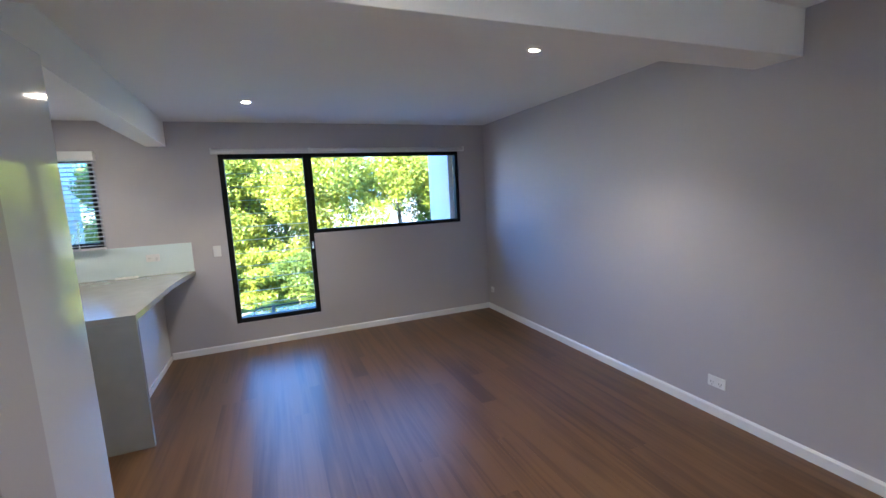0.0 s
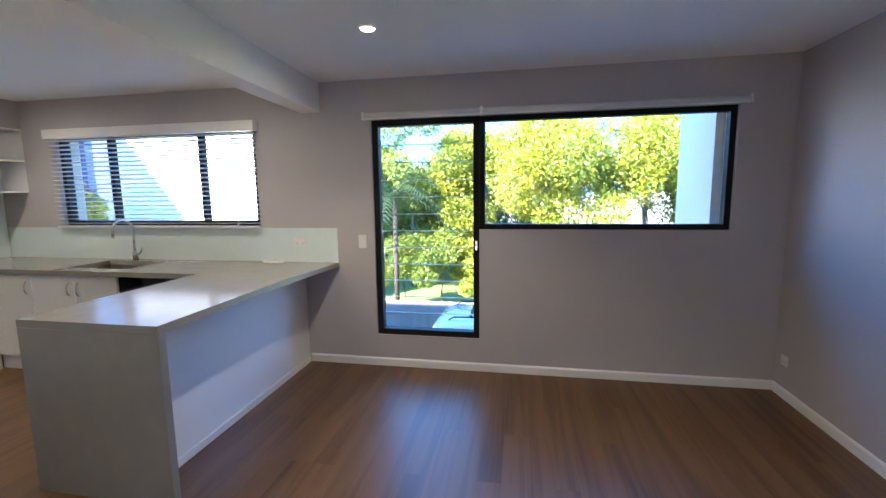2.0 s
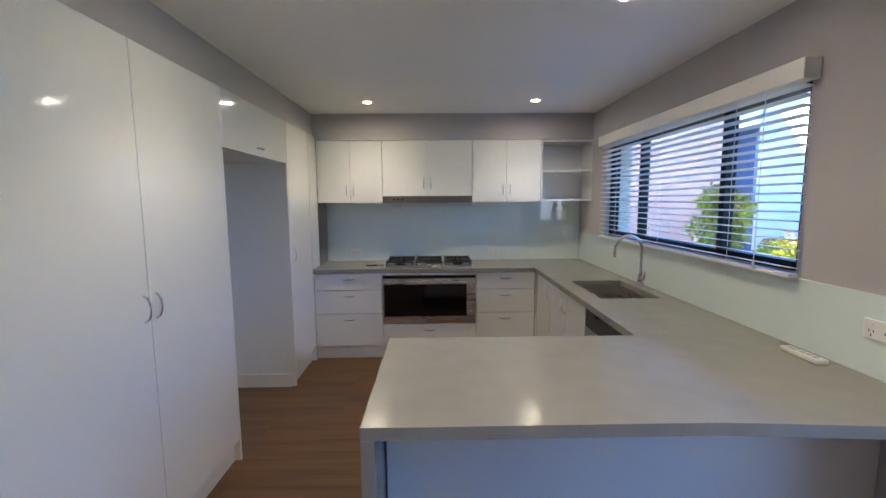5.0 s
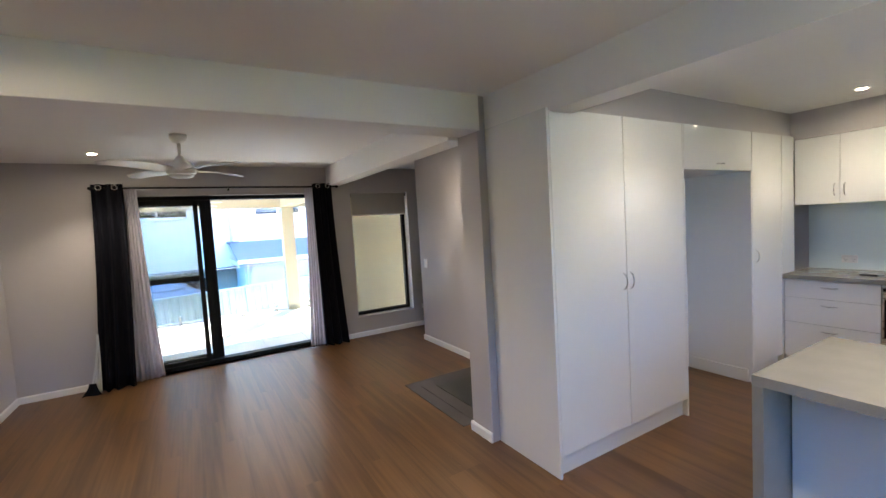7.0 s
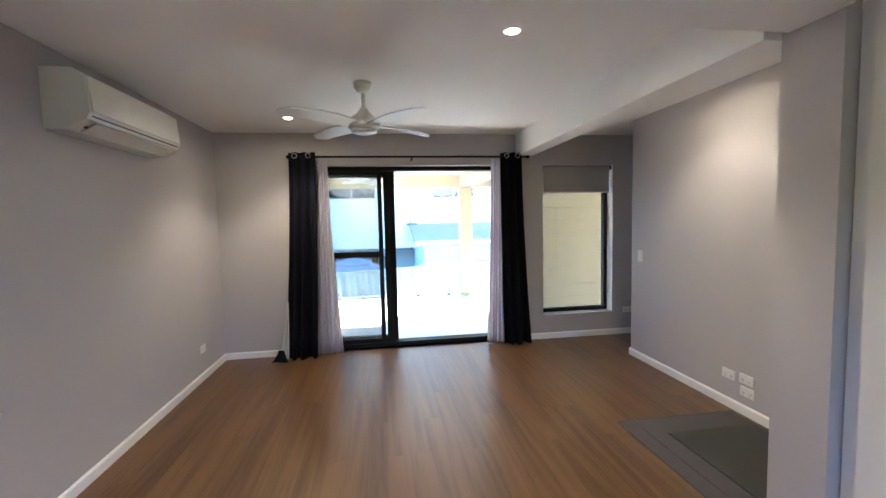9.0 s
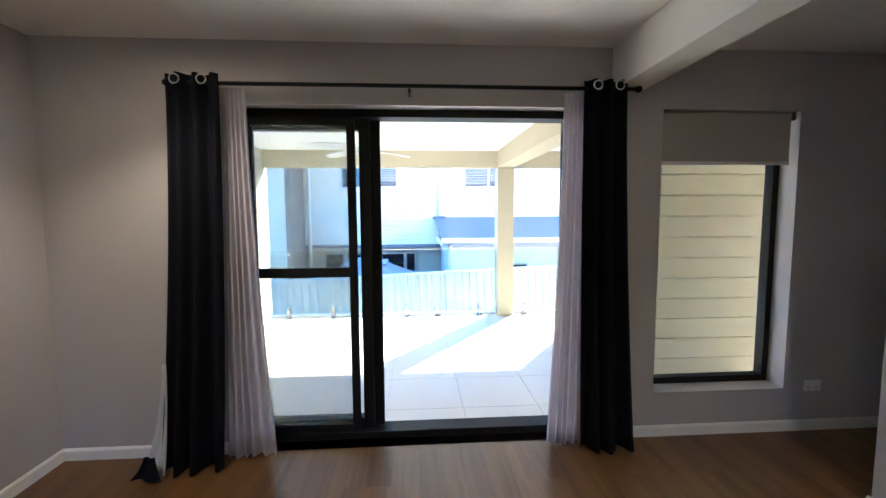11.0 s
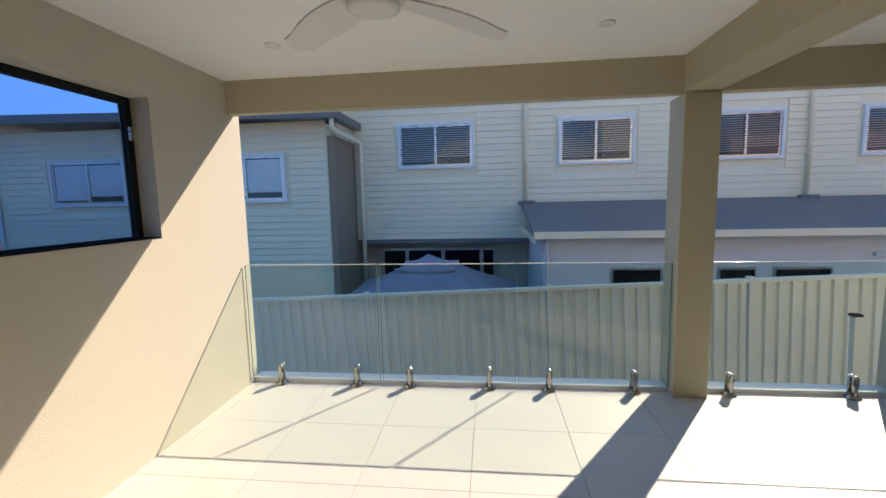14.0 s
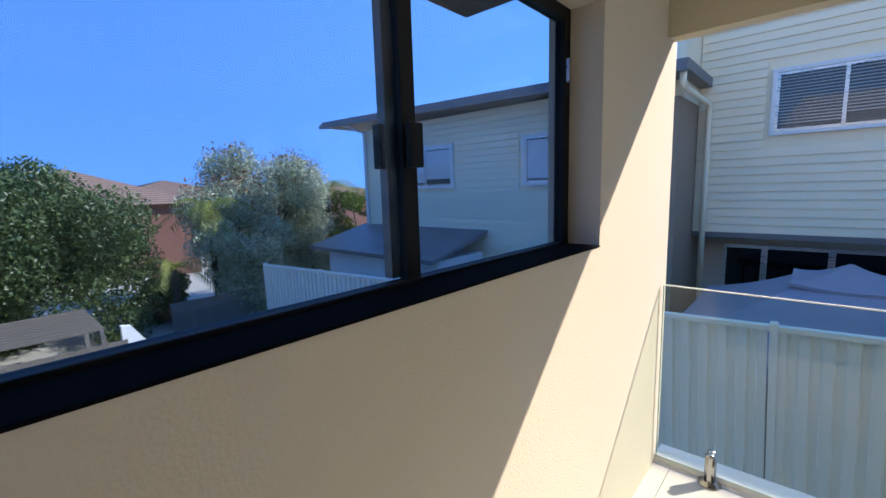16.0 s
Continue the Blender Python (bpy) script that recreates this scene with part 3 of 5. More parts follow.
bx("control_panel", (4.424, 5.006, SY - 0.019, SY + 0.004, 0.725, 0.85), M_OVEN, dw, 0.003, "black control strip")

pen = empty("peninsula_cabinet", "white gloss peninsula base with recessed breakfast-bar back", "cabinet")
bx("back_panel", (3.715, 3.733, 0.004, 1.755, 0.0, 0.858), M_GLOSS, pen)
bx("body", (3.734, 4.21, 0.01, 1.755, 0.13, 0.858), M_CARC, pen)
for y0, y1 in ((0.66, 1.2), (1.204, 1.752)):
    front(pen, "door", (4.211, 4.229, y0, y1, 0.135, 0.852))
bx("base_trim", (3.701, 3.7145, 0.02, 1.754, 0.0, 0.045), M_UPVC, pen)

# worktop in one piece: peninsula, sink run with cut-out, oven run; waterfall end
bt = empty("benchtop", "continuous grey stone benchtop with waterfall end", "worktop")
SK = (5.02, 5.64, 0.10, 0.50)
bm = bmn()
Z0, Z1 = 0.86, 0.90
ring = lambda x0, x1, y0, y1, z: [bm.verts.new(p) for p in ((x0, y0, z), (x1, y0, z), (x1, y1, z), (x0, y1, z))]
loops = [[ring(4.27, 6.925, 0.003, 0.63, z), ring(*SK, z)] for z in (Z0, Z1)]
for (o0, i0) in loops:
    for k in range(4):
        bm.faces.new((o0[k], o0[(k + 1) % 4], i0[(k + 1) % 4], i0[k]))
for side in (0, 1):
    lo, hi = loops[0][side], loops[1][side]
    for k in range(4):
        bm.faces.new((lo[k], lo[(k + 1) % 4], hi[(k + 1) % 4], hi[k]))
part("window_slab", bm, M_BENCH, bt)
bm = bmn()
edge = [(3.40 + 0.075 * min(1, (y / 0.75)) ** 0.7, y) for y in (0.003, 0.1, 0.2, 0.3, 0.45, 0.6, 0.75)]
prism(bm, [(4.269, 0.003), (4.269, 1.80), (3.475, 1.80), *edge[::-1]], "z", Z0, Z1)
part("peninsula_slab", bm, M_BENCH, bt)
bx("oven_slab", (6.335, 6.925, 0.631, 2.755, Z0, Z1), M_BENCH, bt, 0.003)
bx("waterfall_end", (3.475, 4.27, 1.76, 1.80, 0.0, 0.859), M_BENCH, bt, 0.002)

sink = empty("sink", "undermounted stainless steel sink bowl", "sink")
bm = bmn()
x0, x1, y0, y1 = SK
for q in ((x0 - 0.01, x0, y0, y1), (x1, x1 + 0.01, y0, y1), (x0 - 0.01, x1 + 0.01, y0 - 0.01, y0), (x0 - 0.01, x1 + 0.01, y1, y1 + 0.01)):
    box(bm, *q, 0.715, 0.859)
box(bm, x0 - 0.01, x1 + 0.01, y0 - 0.01, y1 + 0.01, 0.705, 0.715)
part("bowl", bm, M_STEEL, sink)
part("drain", cyl(bmn(), (5.33, 0.3, 0.715), (5.33, 0.3, 0.719), 0.04, seg=24), M_CHROME, sink)
tap = empty("kitchen_tap", "tall chrome gooseneck mixer tap behind the sink", "tap")
bm = bmn()
cyl(bm, (5.40, 0.055, 0.90), (5.40, 0.055, 0.99), 0.024, 0.022, 20)
part("base", bm, M_CHROME, tap)
arc = [(5.40, 0.055, 0.99), (5.40, 0.055, 1.10), (5.40, 0.055, 1.18)] + [(5.40, 0.055 + 0.1 * (1 - math.cos(a)), 1.18 + 0.1 * math.sin(a)) for a in [math.pi * k / 10 for k in range(1, 11)]] + [(5.40, 0.255, 1.12)]
part("spout", tube(bmn(), arc, 0.011, 12), M_CHROME, tap)
part("lever", tube(bmn(), [(5.378, 0.055, 0.955), (5.35, 0.058, 0.96), (5.325, 0.065, 0.985), (5.31, 0.07, 1.02)], 0.007), M_CHROME, tap)

# gas cooktop
ck = empty("gas_cooktop", "wide steel gas cooktop with black iron trivets", "cooktop")
bx("tray", (6.40, 6.88, 1.22, 2.08, 0.90, 0.912), M_STEEL, ck, 0.003)
for cy in (1.36, 1.65, 1.94):
    for cx in ((6.53, 6.76) if cy != 1.65 else (6.65,)):
        bm = bmn()
        lathe(bm, (cx, cy, 0.912), [(0.05, 0), (0.05, 0.012), (0.036, 0.016), (0.036, 0.024), (0.0, 0.026)], 20)
        part("burner", bm, M_IRON, ck)
    tv = bx("trivet", (6.44, 6.86, cy - 0.005, cy + 0.005, 0.948, 0.96), M_IRON, ck, 0.0015, "black cast iron trivet")
    for yy in (cy - 0.125, cy + 0.125):
        bx("bar", (6.44, 6.86, yy - 0.005, yy + 0.005, 0.948, 0.96), M_IRON, tv, 0.0015)
    for xx in (6.44, 6.545, 6.65, 6.755, 6.85):
        bx("cross_bar", (xx, xx + 0.01, cy - 0.13, cy + 0.13, 0.94, 0.952), M_IRON, tv, 0.0015)
    for xx in (6.445, 6.855):
        for yy in (cy - 0.125, cy + 0.125):
            bx("foot", (xx - 0.005, xx + 0.005, yy - 0.005, yy + 0.005, 0.912, 0.95), M_IRON, tv)
for i in range(5):
    part("knob", cyl(bmn(), (6.425, 1.45 + i * 0.1, 0.912), (6.425, 1.45 + i * 0.1, 0.935), 0.018, 0.016), M_STEEL, ck)

# wall cabinets
for y0, y1, split, lab, zb in ((2.11, 2.757, 2.43, "white gloss wall cabinet with two doors", 1.535), (1.212, 2.106, 1.66, "white gloss wall cabinet above the rangehood", 1.60), (0.52, 1.208, 0.865, "white gloss wall cabinet next to open shelves", 1.535)):
    u = empty("wall_cabinet", lab, "cabinet", "kitchen wall cabinets")
    bx("body", (6.62, 6.925, y0, y1, zb, 2.14), M_CARC, u)
    for a, b, hy in ((y0, split - 0.0003, split - 0.035), (split + 0.0003, y1, split + 0.035)):
        front(u, "door", (6.60, 6.619, a + 0.001, b - 0.001, zb - 0.004, 2.142), (6.60, hy, zb + 0.12), "xz")
sh = empty("open_shelf_unit", "white open corner shelf unit with two shelves", "shelf")
bx("back", (6.905, 6.925, 0.006, 0.515, 1.535, 2.14), M_CARC, sh)
bx("side", (6.60, 6.905, 0.499, 0.517, 1.535, 2.14), M_GLOSS, sh, 0.001)
bx("top", (6.60, 6.905, 0.006, 0.498, 2.122, 2.14), M_GLOSS, sh, 0.001)
for z in (1.535, 1.83):
    bx("shelf", (6.60, 6.905, 0.006, 0.498, z, z + 0.018), M_GLOSS, sh, 0.001)
bx("end_side", (6.60, 6.905, 0.003, 0.005, 1.535, 2.14), M_GLOSS, sh)
hood = empty("rangehood", "slide-out stainless steel rangehood under wall cabinet", "rangehood")
bx("body", (6.63, 6.92, 1.215, 2.103, 1.545, 1.594), M_STEEL, hood)
bx("fascia", (6.555, 6.629, 1.213, 2.105, 1.527, 1.596), M_HOOD, hood, 0.004, "brushed steel front strip")
for i in range(3):
    bx("switch", (6.551, 6.5555, 1.90 + i * 0.04, 1.92 + i * 0.04, 1.556, 1.57), M_BLACK, hood)

# splashback
sp = empty("splashback", "pale mint painted glass splashback", "splashback", kind="structure")
bx("panel", (3.405, 6.918, 0.001, 0.007, 0.9005, 1.20), M_SPLASH, sp, 0.001)
bx("panel", (6.919, 6.925, 0.008, 2.757, 0.9005, 1.533), M_SPLASH, sp, 0.001)

rc = empty("remote_control", "white remote control lying on grey benchtop", "remote control")
bx("body", (3.88, 4.06, 0.055, 0.105, 0.901, 0.919), M_PLASTIC, rc, 0.005)
bx("screen", (4.0, 4.045, 0.062, 0.098, 0.9192, 0.9205), M_CASS0, rc)
for i in range(3):
    bx("button", (3.905 + i * 0.03, 3.92 + i * 0.03, 0.072, 0.087, 0.9192, 0.9215), M_CASS0, rc)
cs = empty("lighter", "small black gas lighter lying on benchtop", "lighter")
bx("grip", (6.52, 6.55, 2.17, 2.28, 0.901, 0.915), M_IRON, cs, 0.004)
part("tip", cyl(bmn(), (6.535, 2.17, 0.908), (6.535, 2.10, 0.908), 0.004, seg=8), M_STEEL, cs)

# sockets and switches
def plate(name, c, face, w=0.115, h=0.072, kind="socket", label="white double power point on the wall"):
    s = empty(name, label, "power point" if kind == "socket" else "switch", "wall plates")
    def q(a0, a1, z0, z1, d0, d1):
        x, y, z = c
        if face in "xX":
            k = 1 if face == "X" else -1
            xs = sorted((x + k * d0, x + k * d1))
            return (*xs, y + a0, y + a1, z + z0, z + z1)
        k = 1 if face == "Y" else -1
        ys = sorted((y + k * d0, y + k * d1))
        return (x + a0, x + a1, *ys, z + z0, z + z1)
    bx("plate", q(-w / 2, w / 2, -h / 2, h / 2, 0, 0.009), M_PLASTIC, s, 0.003)
    if kind == "socket":
        for sx in (-w * 0.24, w * 0.24):
            bx("rocker", q(sx - 0.007, sx + 0.007, h * 0.14, h * 0.38, 0.009, 0.012), M_PLASTIC, s)
            for k, (dx, dz) in enumerate(((-0.008, -0.004), (0.008, -0.004), (0, -0.02))):
                bx("slot", q(sx + dx - 0.0015, sx + dx + 0.0015, dz - 0.006, dz + 0.004, 0.009, 0.0095), M_SOCKET, s)
    else:
        bx("rocker", q(-0.008, 0.008, -0.012, 0.012, 0.009, 0.013), M_PLASTIC, s, 0.001)
    return s


plate("power_point", (3.75, 0.007, 1.075), "Y", label="white double power point on mint splashback")
plate("power_point", (6.92, 0.95, 1.0), "x", label="white double power point on mint splashback")
plate("power_point", (6.92, 2.45, 1.0), "x", label="white double power point on mint splashback")
plate("light_switch", (3.18, 0.0, 1.085), "Y", 0.072, 0.115, "switch", "white light switch beside louvre window")
plate("power_point", (0.0, 3.16, 0.235), "X", label="white double power point low on grey wall")
plate("power_point", (0.0, 0.12, 0.27), "X", 0.072, 0.072, label="small white outlet near room corner")
plate("power_point", (0.0, 6.2, 0.29), "X", label="white double power point low on grey wall")
plate("power_point", (4.236, 4.77, 0.25), "x", label="white blank data outlet on grey wall")
plate("power_point", (4.236, 4.615, 0.262), "x", label="white four-way power point on grey wall")
plate("power_point", (4.236, 4.605, 0.172), "x", label="white double power point above skirting")
plate("light_switch", (4.236, 5.87, 1.045), "x", 0.072, 0.115, "switch", "white light switch on grey wall")
plate("power_point", (4.65, WN, 0.30), "y", label="white double power point under narrow window")

# downlights
M_LED = glow("warm_led_lens", (1.0, 0.86, 0.62), 14)
def downlight(x, y, z=CEIL, lit=True, power=2.0):
    d = empty("downlight", "small recessed white LED downlight, lit" if lit else "small recessed white LED downlight, unlit", "ceiling light", "downlights")
    bm = bmn()
    lathe(bm, (x, y, z), [(0.047, -0.001), (0.047, -0.006), (0.036, -0.009), (0.034, -0.004), (0.034, -0.001)], 28)
    part("trim_ring", bm, M_PLASTIC, d)
    part("lens", cyl(bmn(), (x, y, z - 0.001), (x, y, z - 0.0035), 0.034, seg=28), M_LED if lit else M_PLASTIC, d)
    if lit:
        ld = bpy.data.lights.new("downlight_lamp", "SPOT")
        ld.energy, ld.spot_size, ld.spot_blend, ld.color, ld.shadow_soft_size = power, radians(115), 0.6, (1.0, 0.86, 0.68), 0.03
        new("downlight_lamp", ld).matrix_world = look((x, y, z - 0.02), (x, y, 0))


for x, y in ((4.2, 0.76), (4.13, 2.12), (6.05, 0.714), (6.1, 2.16), (2.72, 1.0), (1.04, 2.69), (2.38, 4.16), (0.895, 6.07), (3.8, 4.75)):
    downlight(x, y, power=0.7 if x > 3.7 else 1.7)

# ceiling fans
def ceiling_fan(name, x, y, z, drop, turn, blade, label):
    f = empty(name, label, "ceiling fan")
    part("canopy", lathe(bmn(), (x, y, z), [(0.062, 0), (0.062, -0.03), (0.045, -0.06), (0.02, -0.07)], 28), M_FAN, f)
    part("downrod", cyl(bmn(), (x, y, z - 0.065), (x, y, z - drop + 0.09), 0.0125), M_FAN, f)
    h = z - drop
    part("motor", lathe(bmn(), (x, y, h), [(0.02, 0.12), (0.045, 0.085), (0.085, 0.055), (0.105, 0.03), (0.11, 0.0), (0.105, -0.02), (0.09, -0.03)], 32), M_FAN, f)
    part("light_cap", lathe(bmn(), (x, y, h), [(0.088, -0.03), (0.088, -0.045), (0.06, -0.056), (0.0, -0.06)], 28), M_PLASTIC, f)
    for k in range(4):
        a = radians(turn + 90 * k)
        bm = bmn()
        ca, sa = math.cos(a), math.sin(a)
        rows = []
        for i in range(11):
            s = i / 10
            r = 0.10 + s * (blade - 0.10)
            w = 0.055 + 0.02 * math.sin(math.pi * min(1, s * 1.1)) if s < 0.9 else 0.055 * (1 - ((s - 0.9) / 0.1) ** 2) + 0.012
            tilt = 0.2 * (1 - 0.4 * s)
            z_off = 0.005 + 0.012 * math.sin(s * math.pi)
            row = []
            for e in (-1, 1):
                for t in (0.004, -0.004):
                    row.append(bm.verts.new((x + r * ca - e * w * sa, y + r * sa + e * w * ca, h + z_off + e * w * tilt + t)))
            rows.append(row)
        for p, q in zip(rows, rows[1:]):
            for i, j in ((0, 2), (2, 3), (3, 1), (1, 0)):
                bm.faces.new((p[i], p[j], q[j], q[i])).smooth = False
        bm.faces.new((rows[0][0], rows[0][1], rows[0][3], rows[0][2]))
        bm.faces.new((rows[-1][0], rows[-1][2], rows[-1][3], rows[-1][1]))
        part("blade", bm, M_FAN, f)
    return f


ceiling_fan("ceiling_fan", 1.60, 5.05, CEIL, 0.29, 38, 0.62, "white four-blade ceiling fan at rest under plaster ceiling")
ceiling_fan("ceiling_fan", 1.58, 8.68, BCEIL, 0.265, 47, 0.65, "white four-blade outdoor fan on balcony ceiling")

# split-system air conditioner
ac = empty("air_conditioner", "cream wall-mounted split-system air conditioner", "air conditioner")
prof = [(0.0, 2.275), (0.15, 2.275), (0.205, 2.235), (0.222, 2.05), (0.205, 2.015), (0.10, 1.965), (0.0, 1.96)]
part("housing", prism(bmn(), prof, "y", 4.50, 5.50), M_AC, ac)
bm = bmn()
prism(bm, [(0.2065, 2.238), (0.212, 2.238), (0.2285, 2.055), (0.223, 2.052)], "y", 4.52, 5.48)
part("front_panel", bm, M_AC, ac)
bm = bmn()
prism(bm, [(0.118, 1.966), (0.2, 2.005), (0.202, 2.000), (0.12, 1.961)], "y", 4.58, 5.42)
part("outlet_flap", bm, M_AC, ac)
bx("slot", (0.2125, 0.2165, 4.53, 5.47, 2.03, 2.036), M_SOCKET, ac)
bm = bmn()
prism(bm, [(0.150, 1.9835), (0.162, 1.989), (0.163, 1.986), (0.151, 1.980)], "y", 4.56, 5.44)
part("outlet_slit", bm, M_SOCKET, ac)

# blinds
M_TAUPE = surf("taupe_blind_fabric", (0.40, 0.375, 0.34), 0.85, var=0.05, scale=4, fine=300, bump=0.1, dist=0.001)
M_CASS = surf("grey_blind_fabric", (0.7, 0.69, 0.68), 0.7, var=0.04, scale=4, fine=200, bump=0.05, dist=0.001)
for x0, x1 in ((2.16, 3.13), (0.31, 2.18)):
    rb = empty("roller_blind", "pale grey roller blind wound up above window", "blind", "roller blinds")
    part("roll", cyl(bmn(), (x0 + 0.012, 0.036, 2.108), (x1 - 0.012, 0.036, 2.108), 0.022, seg=24), M_CASS, rb)
    bx("bottom_rail", (x0 + 0.012, x1 - 0.012, 0.052, 0.064, 2.074, 2.088), M_PLASTIC, rb, 0.003)
    for xx in (x0, x1 - 0.01):
        bx("bracket", (xx, xx + 0.01, 0.001, 0.066, 2.076, 2.135), M_PLASTIC, rb, 0.002)
rb = empty("roller_blind", "taupe roller blind drawn a fifth down", "blind", "roller blinds")
part("roll", cyl(bmn(), (NWIN[0] + 0.02, 6.83, 2.035), (NWIN[1] - 0.02, 6.83, 2.035), 0.028, seg=24), M_TAUPE, rb)
bx("fabric", (NWIN[0] + 0.025, NWIN[1] - 0.025, 6.80, 6.803, 1.74, 2.035), M_TAUPE, rb)
bx("bottom_rail", (NWIN[0] + 0.025, NWIN[1] - 0.025, 6.793, 6.81, 1.725, 1.745), M_CASS, rb, 0.003)
for xx in (NWIN[0] + 0.004, NWIN[1] - 0.014):
    bx("bracket", (xx, xx + 0.01, 6.79, 6.87, 2.0, 2.068), M_BLACK, rb)
vb = empty("venetian_blind", "white venetian blind with open slats in kitchen window", "blind")
bx("valance", (4.09, 6.27, 0.002, 0.075, 2.03, 2.115), M_WHITE, vb, 0.003)
for i in range(20):
    z = 2.01 - i * 0.0405
    bm = bmn()
    prism(bm, [(0.008, z - 0.003), (0.05, z + 0.004), (0.05, z + 0.007), (0.029, z + 0.0055), (0.008, z)], "x", 4.11, 6.25)
    part("slat", bm, M_SLAT, vb)
bx("bottom_rail", (4.11, 6.25, 0.008, 0.052, 1.20, 1.218), M_SLAT, vb, 0.003)
for xx in (4.5, 5.2, 5.9):
    part("cord", tube(bmn(), [(xx, 0.053, 2.03), (xx, 0.053, 1.6), (xx, 0.053, 1.22)], 0.0012, 6), M_SLAT, vb)
part("pull_cord", tube(bmn(), [(4.30, 0.062, 2.03), (4.30, 0.062, 1.6), (4.30, 0.062, 1.25)], 0.002, 6), M_SLAT, vb)
part("tassel", cyl(bmn(), (4.30, 0.062, 1.25), (4.30, 0.062, 1.21), 0.005, 0.009), M_PLASTIC, vb)

# curtains
M_DARKC = surf("charcoal_curtain_cloth", (0.006, 0.007, 0.012), 0.9, var=0.15, scale=3, fine=250, bump=0.15, dist=0.002, spec=0.12)
M_LINING = surf("white_curtain_lining", (0.6, 0.6, 0.6), 0.85, var=0.04, scale=3, fine=250, bump=0.1, dist=0.002)
M_SHEER = sheer_mat("mauve_grey_sheer_cloth", (0.72, 0.68, 0.73), 0.84)
def cloth(top, bottom, z1, z0, y, folds, amp, seed, thick=0.004, ybot=0.0):
    """Hanging cloth gathered between two ends that change from top to bottom."""
    rnd = random.Random(seed)
    ph, bm = [rnd.uniform(-0.6, 0.6) for _ in range(folds + 2)], bmn()
    n, rows = folds * 10, []
    for j in range(17):
        v = j / 16
        z = z1 + (z0 - z1) * v
        a, b = top[0] + (bottom[0] - top[0]) * v ** 1.6, top[1] + (bottom[1] - top[1]) * v ** 1.6
        row = []
        for i in range(n + 1):
            u = i / n
            k = ph[int(u * folds)]
            yy = y + ybot * v ** 2 + amp * (0.7 + 0.5 * v) * math.sin(2 * math.pi * folds * u + k * v) + 0.012 * v * math.sin(5 * u + seed)
            row.append((a + (b - a) * u + 0.01 * v * math.sin(9 * u + k), yy, z))
        rows.append(row)
    front_v = [[bm.verts.new(p) for p in r] for r in rows]
    back_v = [[bm.verts.new((p[0], p[1] + thick, p[2])) for p in r] for r in rows]
    for g, flip in ((front_v, 0), (back_v, 1)):
        for r, s in zip(g, g[1:]):
            for i in range(n):
                bm.faces.new((r[i], r[i + 1], s[i + 1], s[i])).smooth = True
    for i in range(n):
        bm.faces.new((front_v[-1][i], front_v[-1][i + 1], back_v[-1][i + 1], back_v[-1][i]))
        bm.faces.new((front_v[0][i], front_v[0][i + 1], back_v[0][i + 1], back_v[0][i]))
    for r, s, p, q in zip(front_v, front_v[1:], back_v, back_v[1:]):
        for i in (0, n):
            bm.faces.new((r[i], s[i], q[i], p[i]))
    return bm


rod = empty("curtain_rod", "thin black steel curtain rod over sliding door", "curtain rod")
part("rod", cyl(bmn(), (0.78, 6.66, 2.135), (3.36, 6.66, 2.135), 0.011), M_BLACK, rod)
for xx in (0.76, 3.36):
    part("finial", lathe(bmn(), (xx, 6.66, 2.115), [(0.004, 0), (0.02, 0.01), (0.022, 0.02), (0.02, 0.03), (0.004, 0.04)], 16), M_BLACK, rod)
for xx in (0.9, 2.05, 3.27):
    bx("bracket", (xx - 0.008, xx + 0.008, 6.66, WN, 2.10, 2.122), M_BLACK, rod, 0.002)
for side, dt, db, stp, sbt, seed in (("a", (0.77, 1.04), (0.66, 0.98), (1.03, 1.15), (0.975, 1.24), 3), ("b", (3.03, 3.28), (3.05, 3.36), (2.94, 3.08), (2.87, 3.08), 8)):
    c = empty("curtain", "charcoal eyelet curtain bunched open beside sliding door", "curtain", "curtains")
    part("cloth", cloth(dt, db, 2.175, 0.012, 6.63, 3, 0.042, seed, ybot=-0.05 if side == "a" else -0.02), M_DARKC, c)
    for k in range(2):
        xx = dt[0] + (dt[1] - dt[0]) * (k + 0.5) / 2
        bm = bmn()
        ring = [(xx + 0.024 * math.cos(t), 6.59, 2.135 + 0.024 * math.sin(t)) for t in [2 * math.pi * q / 16 for q in range(17)]]
        part("eyelet", tube(bm, ring, 0.005, 8), M_CHROME, c, "silver eyelet ring")
    s = empty("sheer_curtain", "mauve grey sheer curtain gathered to the side", "curtain", "sheer curtains")
    part("cloth", cloth(stp, sbt, 2.12, 0.012, 6.70, 5, 0.018, seed + 1, 0.002), M_SHEER, s)
c = empty("curtain_lining", "white blackout lining showing behind dark curtain hem", "curtain")
part("cloth", cloth((0.69, 0.71), (0.59, 0.70), 0.62, 0.02, 6.585, 2, 0.010, 5, 0.002, ybot=-0.05), M_LINING, c)
part("hem", cloth((0.60, 0.66), (0.53, 0.70), 0.13, 0.012, 6.52, 1, 0.012, 6, 0.003, ybot=-0.02), M_DARKC, c, "charcoal hem turned outward on floor")

# door mats in the nook
M_RUG = surf("charcoal_carpet_mat", (0.075, 0.068, 0.07), 0.95, var=0.2, scale=20, fine=600, bump=0.6, dist=0.004)
M_MAT = surf("dark_rubber_mat", (0.028, 0.028, 0.024), 0.6, var=0.2, scale=15, fine=500, bump=0.4, dist=0.003)
rug = empty("floor_mat", "charcoal carpet mat with rubber border on timber floor", "mat")
bx("base", (3.29, 4.19, 3.66, 4.70, 0.0, 0.006), M_RUG, rug, 0.002)
